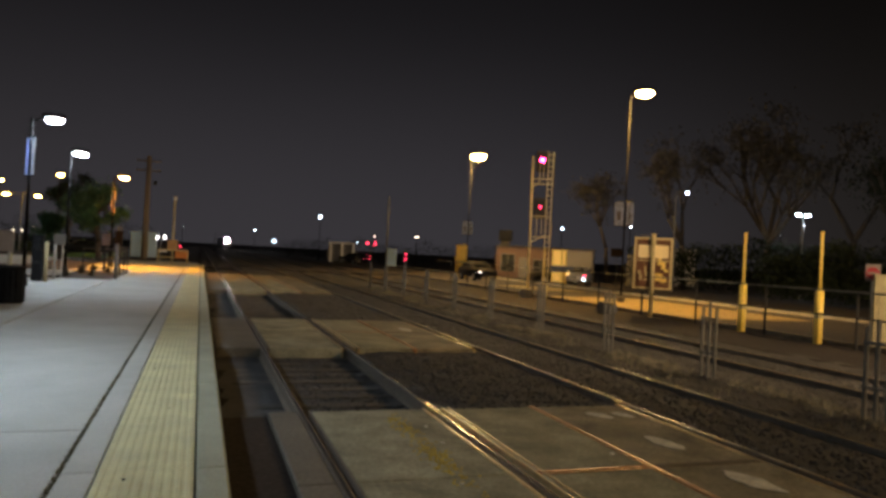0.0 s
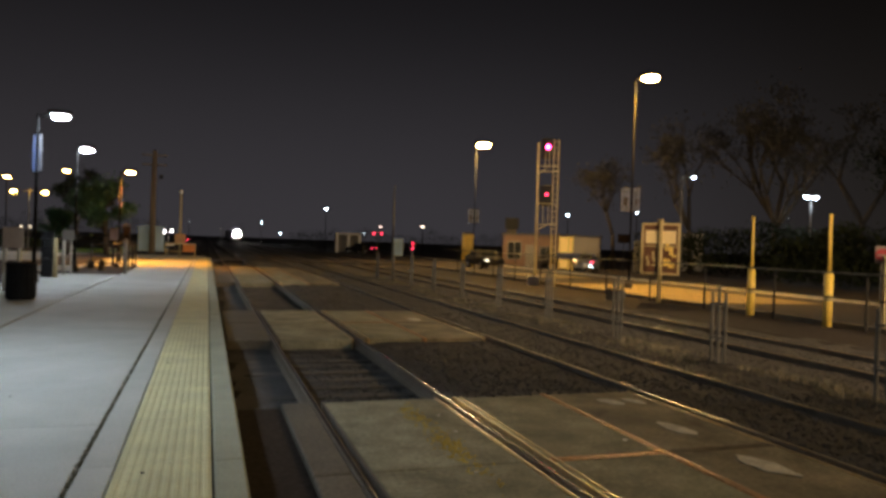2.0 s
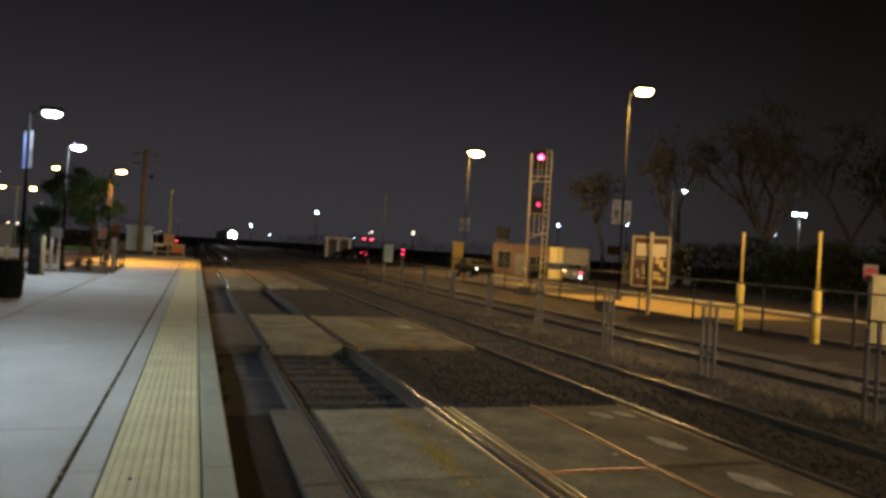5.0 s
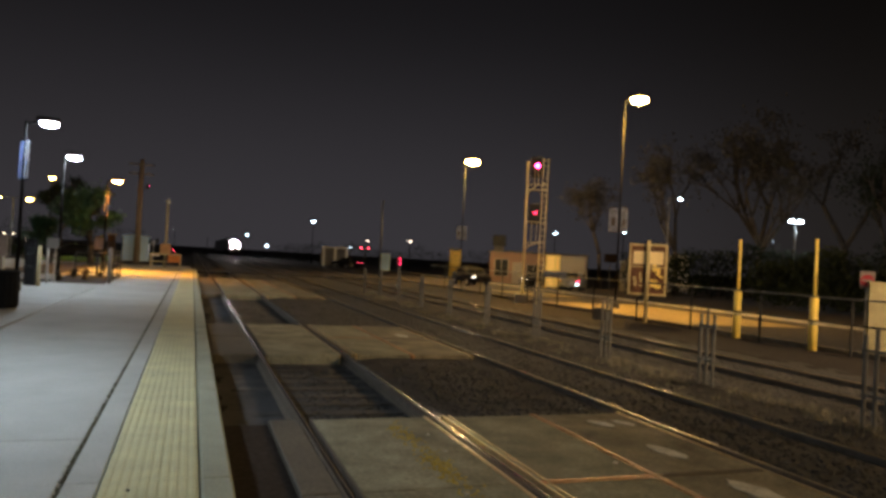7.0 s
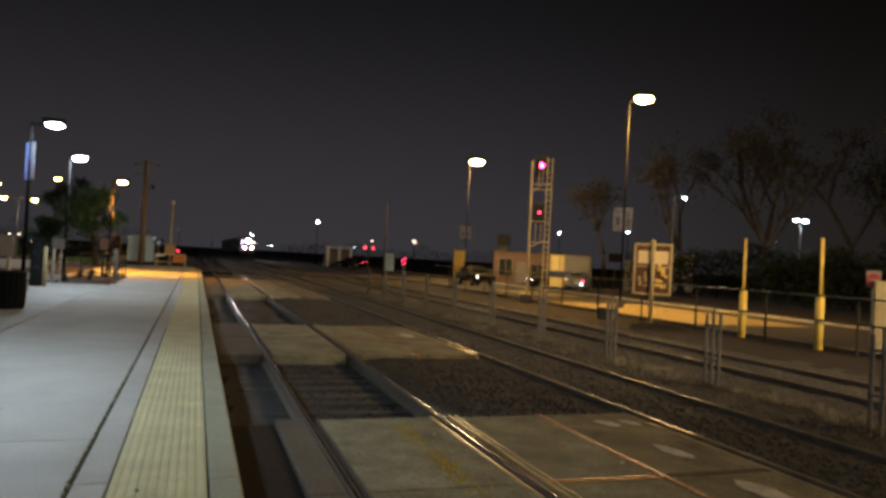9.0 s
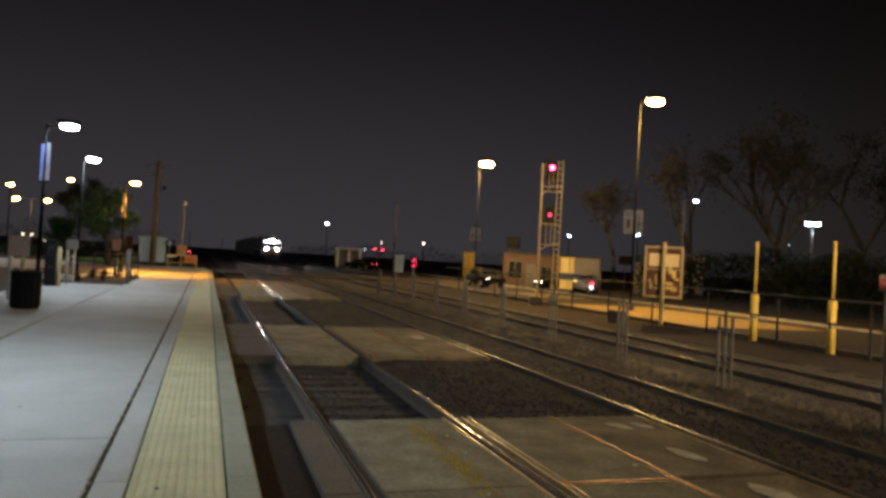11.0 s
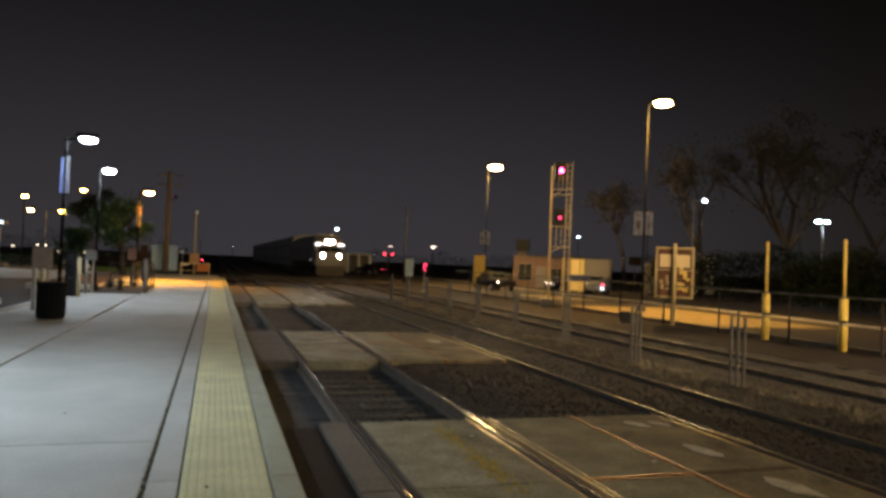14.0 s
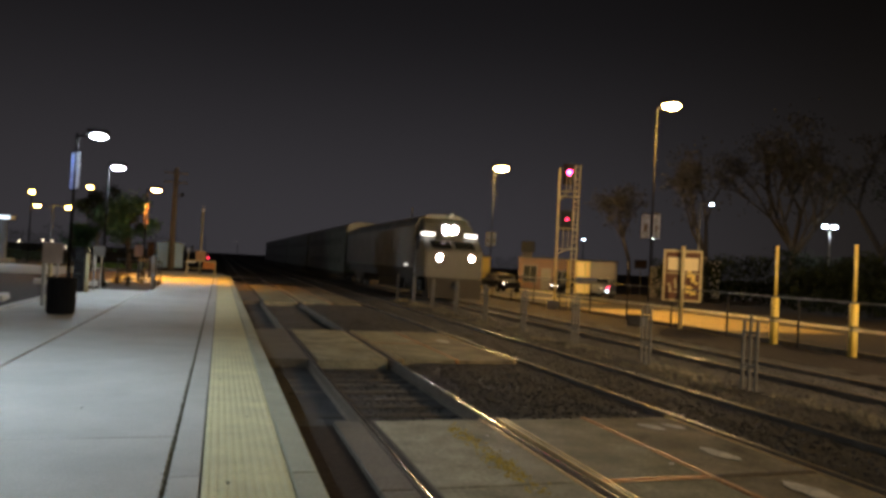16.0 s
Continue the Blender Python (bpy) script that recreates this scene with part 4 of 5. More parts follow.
def crossing_gate():
    root = thing("end_barrier", pose(-2.05, 53.7, 0.05), "orange and white barrier closing the platform end", "barrier")
    for x in (-1.0, 0.95):
        part("post", box(B(), x - 0.04, x + 0.04, -0.04, 0.04, 0, 1.1, 0.01), "cream", root)
    part("beam", box(B(), -1.0, 0.95, -0.03, 0.03, 1.02, 1.10, 0.01), "cream", root)
    part("beam", box(B(), -1.0, 0.95, -0.03, 0.03, 0.5, 0.56, 0.01), "cream", root)
    part("panel", box(B(), 0.12, 0.95, -0.05, -0.03, 0.50, 1.0, 0.005), "orange_paint", root, "orange board")
    part("beam", box(B(), -1.0, 0.95, -0.03, 0.03, 0.06, 0.12, 0.01), "cream", root)
    g = thing("crossing_mast", pose(-2.18, 55.2, 0.03), "level crossing mast with a tan control box and red lamp", "level crossing mast")
    part("mast", tube(B(), (0, 0, 0), (0, 0, 4.9), 0.085, 0.075, 10), "dull_cream", g, "", True)
    part("bell", tube(B(), (0, 0, 4.72), (0, 0, 5.0), 0.14, 0.14, 12), "steel", g)
    part("control_box", box(B(), -0.35, 0.35, -0.25, 0.25, 1.1, 1.8, 0.03), "tan_paint", g, "tan control box")
    part("lamp_arm", tube(B(), (0, -0.1, 1.45), (0.55, -0.1, 1.35), 0.025, n=6), "steel", g)
    l = part("lamp", ball(B(), (0.55, -0.2, 1.35), 0.045, 0.04, 0.045, 12), "tail_red", g, "red flashing lamp", True)
    part("arm_stub", box(B(), -0.9, -0.35, -0.05, 0.05, 0.9, 1.05, 0.01), "white_paint", g)


crossing_gate()


def shed():
    root = thing("equipment_shed", pose(-5.55, 76.0, 0.03), "small white equipment hut beside the crossing", "hut")
    part("wall", box(B(), -1.16, 1.16, -1.1, 1.1, 0, 2.35, 0.03), "cool_white", root)
    part("roof", prism(B(), [(-1.28, 2.35), (1.28, 2.35), (1.28, 2.42), (0, 2.62), (-1.28, 2.42)], -1.25, 1.25), "cool_white", root)
    part("door", box(B(), 0.25, 1.05, -1.14, -1.1, 0.1, 2.05, 0.01), "cool_white", root)
    part("vent", box(B(), -0.95, -0.45, -1.13, -1.1, 1.6, 1.95, 0.01), "cool_white", root)


shed()


TURNING = []


def turning_lamp(root, place, r, lens):
    """An added dark drum with one red lens on its side; motions() turns it in place of flashing, so that the lens comes
    round to the platform again and again.
    """
    drum = part("lamp_drum", tube(B(), (0, 0, -1.15 * r), (0, 0, 1.15 * r), r, n=18), "dark_steel", root, "added dark drum that turns in place of flashing", True)
    part("lens", ball(B(), (0, -0.60 * r, 0), 0.50 * r, 0.42 * r, 0.85 * r, 12), lens, drum, "glowing red lens", True)
    TURNING.append((drum, place))
    return drum


def utility_pole(x, y, h, label, arms=True, r=0.29, mt="wood_pole"):
    root = thing("utility_pole", pose(x, y, 0.0), label, "utility pole", "utility poles")
    part("shaft", tube(B(), (0, 0, -0.1), (0, 0, h), r, r * 0.67, 12), mt, root, "", True)
    if arms:
        for z in (h - 0.5, h - 1.4):
            ca = part("crossarm", box(B(), -1.1, 1.1, -0.06, 0.06, z - 0.06, z + 0.06, 0.01), "wood_pole", root)
            for k in (-0.95, -0.4, 0.4, 0.95):
                part("insulator", tube(B(), (k, 0, z + 0.06), (k, 0, z + 0.2), 0.04, 0.03, 8), "pane", ca)
    return root


cross_pole = utility_pole(-5.25, 72.5, 9.7, "tall timber utility pole with a red warning lamp")
part("lamp_bracket", tube(B(), (0.1, -0.2, 6.9), (0.64, -0.2, 6.98), 0.03, n=8), "dark_steel", cross_pole)
turning_lamp(cross_pole, (0.64, -0.2, 7.16), 0.16, "signal_red")
utility_pole(15.1, 60.0, 6.7, "slim dark pole beside the far track", False, 0.09, "dark_steel")


def notice_panel(x, y, w, z0, z1, mt, label):
    root = thing("information_sign", pose(x, y, TOP), label, "information sign", "information signs")
    part("post", tube(B(), (0, 0.05, 0), (0, 0.05, z1 + 0.05), 0.04, n=8), "panel_tan", root)
    part("frame", box(B(), -w / 2 - 0.03, w / 2 + 0.03, -0.02, 0.02, z0 - 0.03, z1 + 0.03, 0.008), "dark_steel", root)
    part("sheet", box(B(), -w / 2, w / 2, -0.03, -0.02, z0, z1), mt, root, "faded notice sheet")
    return root


# glowing heads added in place of glints; they swing round to end them
def crossing_lamp_post():
    root = thing("crossing_lamp_post", pose(-3.22, 60.0, 0.03), "slim post with two added glowing heads in place of bright glints", "signal post")
    part("post", tube(B(), (0, 0.12, -0.1), (0, 0.12, 2.0), 0.03, n=8), "steel", root)
    part("bar", box(B(), -0.32, 0.32, 0.10, 0.14, 1.88, 1.94), "steel", root)
    for x, z in ((-0.27, 1.93), (0.27, 2.0)):
        h = part("lamp_head", box(B(), -0.10, 0.10, -0.06, 0.08, -0.2, 0.2, 0.02), "dark_steel", root, "dark head that swings the added glow away")
        part("lens", ball(B(), (0, -0.05, 0), 0.075, 0.03, 0.16, 12), "white_glint", h, "glowing white face that stands in for a glint", True)
        SWUNG.append((h, (x, 0, z)))
    return root


SWUNG = []
crossing_lamp_post()
notice_panel(-4.92, 40.5, 0.40, 1.16, 1.75, "pink_paper", "small framed notice panel on a post behind the railing")
notice_panel(-4.37, 41.0, 0.34, 1.17, 1.95, "panel_tan", "tall tan information panel on a post behind the railing")


# ---------------------------------------------------------------- far lamps
def far_lamp(x, y, z, lens, label, kind="single", pole=True, spread=0.6, paint="pole_paint", size=1.0, arm=0.0):
    root = thing("far_street_lamp", pose(x, y, -0.1), label, "street lamp", "distant street lamps")
    if pole:
        part("pole", tube(B(), (-arm, 0, 0), (-arm, 0, z + 0.1), 0.08, 0.045, 8), paint, root)
    if arm:
        part("arm", tube(B(), (-arm, 0, z), (0, 0, z + 0.16), 0.035, n=6), paint, root)
    heads = (0.0,) if kind == "single" else (-spread, spread)
    for dx in heads:
        hd = part("lamp_head", box(B(), dx - 0.34 * size, dx + 0.34 * size, -0.2, 0.2, z + 0.1, z + 0.24, 0.04), "dark_steel", root)
        part("lens", ball(B(), (dx, 0, z + 0.06), 0.28 * size, 0.17 * size, 0.11 * size, 10), lens, hd, "glowing lens", True)
    if len(heads) > 1:
        part("crossbar", box(B(), -spread, spread, -0.03, 0.03, z + 0.12, z + 0.18), paint, root)
    return root


far_lamp(34.6, 45.0, 7.5, "far_cool", "street lamp on an arm with a small cool white light", paint="sign_back", size=0.6, arm=1.0)
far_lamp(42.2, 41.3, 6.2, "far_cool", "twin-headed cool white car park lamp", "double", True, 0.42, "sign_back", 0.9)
far_lamp(62.2, 63.9, 6.0, "far_cool", "distant street lamp with a small cool white light", size=0.2)
far_lamp(28.4, 95.3, 4.15, "far_warm", "distant street lamp with a small warm white light", size=0.8)
far_lamp(42.35, 64.0, 5.75, "far_cool", "low street lamp with a small cool white light", size=0.45)
far_lamp(42.2, 78.7, 5.9, "far_cool", "distant street lamp with a small cool white light", size=0.6)
far_lamp(18.4, 118.3, 7.0, "far_cool", "distant street lamp with a small cool white light")
far_lamp(14.4, 210, 6.0, "far_cool", "distant street lamp with a small cool white light")
far_lamp(19.4, 205, 3.2, "far_cool", "distant street lamp with a small cool white light")
far_lamp(35.3, 150, 5.1, "far_warm", "distant street lamp with a small warm white light", size=0.8)
far_lamp(-3.8, 150, 4.75, "far_cool", "distant street lamp with a small cool white light", size=0.25)
far_lamp(2.46, 150, 3.6, "far_warm", "distant street lamp with a small warm white light", size=0.25)
far_lamp(-15.77, 73.1, 5.25, "far_sodium", "twin-headed sodium car park lamp", "double", True, 1.27, "sign_back")
far_lamp(-17.5, 72.7, 6.45, "far_sodium", "sodium street lamp over the car park")
far_lamp(-12.84, 73.5, 7.35, "far_sodium", "sodium street lamp over the car park")
far_lamp(16.95, 81.0, 2.72, "blue_light", "small bluish marker lamp on a thin post by the crossing", paint="dark_steel", size=0.32)
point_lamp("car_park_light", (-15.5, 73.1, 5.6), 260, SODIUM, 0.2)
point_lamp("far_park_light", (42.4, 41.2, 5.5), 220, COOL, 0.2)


# ---------------------------------------------------------------- buildings
def low_building():
    a, b = Vector((24.9, 64.9, 0)), Vector((36.2, 59.2, 0))
    ang = math.degrees(math.atan2(b.y - a.y, b.x - a.x))
    L = (b - a).length
    root = thing("low_building", pose(a.x, a.y, -0.12, 0, 0, ang), "low tan stucco building with a flat roof and dark openings", "building")
    L = 9.2
    part("wall", box(B(), 2.5, L, 0, 9, 0, 3.0, 0.02), "stucco", root)
    part("roof", box(B(), 2.35, L - 0.02, -0.15, 9.2, 3.0, 3.12, 0.03), "roof", root)
    for i, (x, w, z0, z1) in enumerate(((3.0, 1.3, 0.7, 2.3), (4.7, 1.0, 0.02, 2.1), (6.1, 1.3, 0.7, 1.9), (7.8, 1.1, 0.02, 2.1))):
        if z0 < 0.1:
            d = part("door", box(B(), x, x + w, -0.05, 0.01, z0, z1, 0.01), "sign_back", root, "dull metal door")
            part("door_frame", box(B(), x - 0.07, x + w + 0.07, -0.03, 0.0, z0, z1 + 0.07), "stucco", d)
        else:
            wdw = part("window", box(B(), x - 0.06, x + w + 0.06, -0.05, 0.01, z0 - 0.06, z1 + 0.06, 0.01), "sign_back", root, "dull framed window")
            for k in range(2):
                part("pane", box(B(), x + k * w / 2 + 0.03, x + (k + 1) * w / 2 - 0.03, -0.065, -0.05, z0, z1), "pane", wdw)
    unit = part("rooftop_unit", box(B(), 2.6, 3.9, 1.2, 2.2, 3.62, 4.7, 0.04), "black_plastic", root, "dark rooftop unit on a stand")
    part("stand", box(B(), 2.8, 3.7, 1.4, 2.0, 3.1, 3.64), "dark_steel", unit)
    return root


low_building()


def grey_building():
    root = thing("grey_building", pose(33.2, 60.7, -0.12, 0, 0, -26.8), "plain grey building beside the tan one", "building")
    part("wall", box(B(), 0, 2.6, 0, 8, 0, 3.0, 0.02), "grey_wall", root)
    part("roof", box(B(), 0.03, 2.75, -0.15, 8.2, 3.0, 3.12, 0.02), "roof", root)
    part("downpipe", tube(B(), (2.45, -0.05, 0), (2.45, -0.05, 3.0), 0.05, n=8), "roof", root)
    part("plinth", box(B(), 0.02, 2.62, -0.04, 0.0, 0, 0.35, 0.01), "roof", root)
    p = thing("pale_container", pose(41.0, 57.0, -0.1, 0, 0, -36), "pale steel storage container behind the shrubs", "container")
    part("body", box(B(), 0, 3.4, 0, 2.4, 0.1, 3.6, 0.03), "grey_wall", p)
    part("skid", box(B(), 0.1, 3.3, 0.2, 2.2, 0, 0.1), "dark_steel", p)
    for k in range(9):
        part("rib", box(B(), 0.2 + k * 0.36, 0.32 + k * 0.36, -0.03, 0, 0.2, 3.5, 0.005), "grey_wall", p)
    q = thing("pale_container", pose(34.6, 52.6, -0.1, 0, 0, -33), "small pale cabinet behind the road", "container")
    part("body", box(B(), 0, 1.3, 0, 1.2, 0.05, 2.75, 0.03), "grey_wall", q)
    part("foot", box(B(), 0.1, 1.2, 0.1, 1.1, 0, 0.05), "dark_steel", q)
    s = thing("road_sign", pose(31.9, 50.0, -0.1, 0, 0, -32), "brown sign board on a post behind the road", "road sign")
    part("post", tube(B(), (0, 0.03, 0), (0, 0.03, 3.2), 0.04, n=8), "dark_steel", s)
    part("board", box(B(), -0.5, 0.5, -0.02, 0.0, 2.45, 3.15, 0.01), "panel_tan", s)


grey_building()


def yellow_shelter(x, y, turn, w, h, label, posts=(0.0, 0.36, 0.8, 1.0), first=1, sheet="shelter_glow"):
    root = thing("yellow_shelter", pose(x, y, -0.08, 0, 0, turn), label, "shelter", "yellow shelters")
    for k in posts:
        part("post", box(B(), k * w - 0.045, k * w + 0.045, -0.05, 0.05, 0, h, 0.01), "yellow", root)
    for a, b in list(zip(posts, posts[1:]))[first:]:
        for z0, z1 in ((0.3, 1.0), (1.5, h - 0.06)) if sheet == "shelter_glow" else ((0.1, h - 0.06),):
            part("panel", box(B(), a * w + 0.055, b * w - 0.055, -0.02, 0.02, z0, z1, 0.005), sheet, root, "yellow panel")
    if sheet == "shelter_glow":
        part("name_board", box(B(), 0.45, w + 0.55, -0.16, -0.12, 1.02, 1.48, 0.01), "dark_blue", root, "blue name board")
    part("roof", box(B(), -0.1, w + 0.1, -0.1, 1.2, h, h + 0.1, 0.02), "roof", root)
    return root


M["dark_blue"] = mat("dark_blue_board", (0.05, 0.07, 0.16), 0.5, grain=20, vary=0.1, stain=1.5, stain_amount=0.15, bump=0.03)
yellow_shelter(24.55, 48.4, -26, 1.6, 2.75, "yellow panelled waiting shelter with a blue name board")
yellow_shelter(19.8, 55.0, -20, 0.8, 2.75, "yellow panelled shelter beside the lamp post", (0.0, 0.78, 1.0), 0, "yellow")


def canopy():
    root = thing("forecourt_canopy", pose(-17.85, 69.2, 0.0), "flat blue-grey canopy on columns with a lit blue-white fascia", "canopy")
    part("roof", box(B(), -9, 0, -1.6, 0.2, 3.6, 3.95, 0.03), "canopy_paint", root)
    part("fascia", box(B(), -9, 0.04, -1.65, -1.602, 3.66, 3.93, 0.01), "canopy_glow", root, "lit fascia strip")
    for x in (-0.6, -5):
        part("column", box(B(), x - 0.25, x + 0.25, -1.1, -0.6, 0, 3.6, 0.02), "canopy_paint", root)
        part("plinth", box(B(), x - 0.8, x + 0.8, -1.5, 0.1, 0, 0.35, 0.03), "kerb", root)
    # added panel and cool fill lamp that brighten the street and the hut
    part("downlight", box(B(), -5.95, -5.35, -1.2, -0.8, 3.55, 3.598, 0.01), "fill_panel_glow", root, "added glowing panel over the fill lamp")
    point_lamp("canopy_fill_light", (-23.5, 68.2, 3.3), 6000, COOL, 0.3)


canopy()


def white_carport():
    root = thing("white_carport", pose(19.5, 104.0, -0.1, 0, 0, -8), "long white open-fronted shed with posts in the distance", "shed")
    part("roof", box(B(), -1.8, 1.9, 0, 4, 2.75, 2.95, 0.02), "white_paint", root)
    for k in range(3):
        part("post", box(B(), -1.7 + k * 1.65, -1.4 + k * 1.65, 0, 0.2, 0, 2.75), "white_paint", root)
    part("back_wall", box(B(), -1.8, 1.9, 3.9, 4.0, 0, 2.75), "grey_wall", root)
    c = thing("pale_cabinet", pose(23.5, 90.0, -0.1, 0, 0, -14), "pale blue-grey cabinet beside the far road", "cabinet")
    part("body", box(B(), -0.65, 0.65, -0.4, 0.4, 0, 2.3, 0.03), "cool_white", c)
    part("roof", box(B(), -0.7, 0.7, -0.45, 0.45, 2.3, 2.36, 0.01), "cool_white", c)
    part("plinth", box(B(), -0.7, 0.7, -0.45, 0.45, -0.05, 0.12), "kerb", c)


white_carport()


def crossing_flasher():
    root = thing("crossing_flasher", pose(17.85, 77.8, 0.25), "level crossing signal post with glowing red flashers", "level crossing signal")
    part("mast", tube(B(), (0, 0, -0.45), (0, 0, 2.75), 0.06, n=8), "dark_steel", root)
    part("crossbar", box(B(), -0.5, 0.5, -0.04, 0.04, 2.36, 2.46), "dark_steel", root)
    for x in (-0.45, 0.45):
        b = B()
        bmesh.ops.create_cone(b, cap_ends=True, segments=18, radius1=0.28, radius2=0.28, depth=0.04, matrix=Matrix.Translation((x, -0.05, 2.4)) @ Matrix.Rotation(radians(90), 4, "X"))
        d = part("target_board", b, "dark_steel", root, "black round target")
        part("lens", ball(B(), (x, -0.1, 2.4), 0.10, 0.05, 0.10, 12), "tail_red", d, "glowing red lens", True)


crossing_flasher()


def dwarf_signal():
    root = thing("dwarf_signal", pose(12.41, 44.4, -0.02), "short black trackside signal with red lights", "railway signal")
    part("stand", tube(B(), (0, 0, 0), (0, 0, 1.3), 0.06, n=8), "dull_steel", root)
    h = part("signal_head", box(B(), -0.17, 0.17, -0.1, 0.12, 1.2, 1.94, 0.03), "dark_steel", root)
    for z in (1.42, 1.74):
        part("lens", ball(B(), (0, -0.1, z), 0.05, 0.04, 0.05, 12), "signal_dim", h, "glowing red lens", True)
    part("foot", box(B(), -0.16, 0.16, -0.16, 0.16, -0.1, 0.06, 0.01), "kerb", root)
    turning_lamp(root, (0, -0.21, 1.58), 0.10, "signal_red")


dwarf_signal()


# ---------------------------------------------------------------- cars
def car(x, y, turn, paint, label, front=None, rear=None, z=-0.06, only=0):
    root = thing("car", pose(x, y, z, 0, 0, turn), label, "car", "parked cars")
    side = [(-2.15, 0.35), (2.1, 0.33), (2.18, 0.62), (2.0, 0.86), (1.15, 0.95), (0.45, 1.42), (-0.95, 1.45), (-1.6, 1.02), (-2.15, 0.96), (-2.22, 0.6)]
    bm = B()
    va = [bm.verts.new((-0.84 if 1.2 > zz else -0.66, yy, zz)) for yy, zz in side]
    vb = [bm.verts.new((0.84 if 1.2 > zz else 0.66, yy, zz)) for yy, zz in side]
    n = len(side)
    for i in range(n):
        bm.faces.new((va[i], va[(i + 1) % n], vb[(i + 1) % n], vb[i]))
    bm.faces.new(va)
    bm.faces.new(vb[::-1])
    bmesh.ops.recalc_face_normals(bm, faces=bm.faces[:])
    bmesh.ops.bevel(bm, geom=bm.edges[:], offset=0.04, segments=2, affect="EDGES")
    body = part("body", bm, paint, root, "", True)
    part("windscreen", prism(B(), [(-0.62, 0), (0.62, 0), (0.56, 0.70), (-0.56, 0.70)], 0, 0.02, Matrix.Translation((0, 1.10, 1.01)) @ Matrix.Rotation(radians(56), 4, "X")), "pane", root)
    part("rear_window", prism(B(), [(-0.6, 0), (0.6, 0), (0.56, 0.62), (-0.56, 0.62)], 0, 0.02, Matrix.Translation((0, -1.60, 1.06)) @ Matrix.Rotation(radians(-56), 4, "X")), "pane", root)
    for s in (-1, 1):
        part("side_window", prism(B(), [(-0.9, 0), (0.9, 0), (0.35, 0.36), (-0.6, 0.36)], 0, 0.02, Matrix.Translation((s * 0.80, -0.2, 1.03)) @ Matrix.Rotation(radians(90), 4, "Z") @ Matrix.Rotation(radians(s * 20), 4, "X")), "pane", root)
        for yy in (1.35, -1.35):
            w = part("wheel", tube(B(), (s * 0.68, yy, 0.31), (s * 0.87, yy, 0.31), 0.31, n=18), "tyre", root)
            part("rim", tube(B(), (s * 0.86, yy, 0.31), (s * 0.885, yy, 0.31), 0.19, n=14), "steel", w)
        part("headlamp", ball(B(), (s * 0.62, 2.08, 0.68), 0.10, 0.08, 0.065, 10), (front if only in (0, s) else None) or "pane", root, "car headlamp", True)
        part("tail_lamp", ball(B(), (s * 0.66, -2.16, 0.78), 0.13, 0.06, 0.07, 10), (rear if only in (0, s) else None) or "red_paint", root, "red tail lamp", True)
    for yy in (2.14, -2.18):
        part("bumper", box(B(), -0.8, 0.8, yy - 0.05, yy + 0.05, 0.36, 0.56, 0.02), paint, root)
    return root


M["silver_car"] = mat("silver_car_paint", (0.40, 0.41, 0.43), 0.3, metal=0.5, grain=60, vary=0.04, stain=1, stain_amount=0.08, bump=0)
M["dark_car"] = mat("dark_car_paint", (0.012, 0.012, 0.015), 0.7, spec=0.12, metal=0.0, grain=60, vary=0.04, stain=1, stain_amount=0.1, bump=0)
car(20.34, 51.53, 180, "dark_car", "dark car facing down the station road with a headlamp on", "car_white", only=1)
rear_car = car(28.0, 49.2, -36, "silver_car", "silver car parked on the station road, one tail lamp lit", None, "tail_red", only=1)
part("reversing_lamp", ball(B(), (0.62, -2.2, 0.52), 0.12, 0.05, 0.09, 10), "blue_light", rear_car, "bluish reversing lamp", True)
car(26.64, 50.4, 85, "dark_car", "dark car parked before the tan building with headlamps on", "car_white")
car(21.07, 102.1, 48, "dark_car", "dark car on the road with tail lamps lit", None, "tail_red")
car(-14.5, 84.5, 70, "dark_car", "dark car parked beyond the lawn lamps", None, None, 0.02)
car(-10.0, 68.5, 100, "dark_car", "dark car parked by the lawn", None, None, 0.02)


def low_post_lamp(x, y, z):
    root = thing("low_post_lamp", pose(x, y, 0.02), "low post lamp with a small warm globe beside the lawn", "post lamp", "low post lamps")
    part("post", tube(B(), (0, 0, 0), (0, 0, z - 0.1), 0.04, 0.03, 8), "dark_steel", root)
    part("globe", ball(B(), (0, 0, z), 0.08, 0.08, 0.08, 12), "small_warm", root, "glowing warm globe", True)
    part("cap", tube(B(), (0, 0, z + 0.07), (0, 0, z + 0.11), 0.06, 0.02, 10), "dark_steel", root)


for x, y, z in ((-20.0, 80.0, 1.84), (-17.9, 80.2, 2.02), (-17.05, 80.0, 2.02), (-13.94, 70.0, 1.5), (-11.98, 70.0, 1.5), (-19.0, 95.0, 2.4)):
    low_post_lamp(x, y, z)


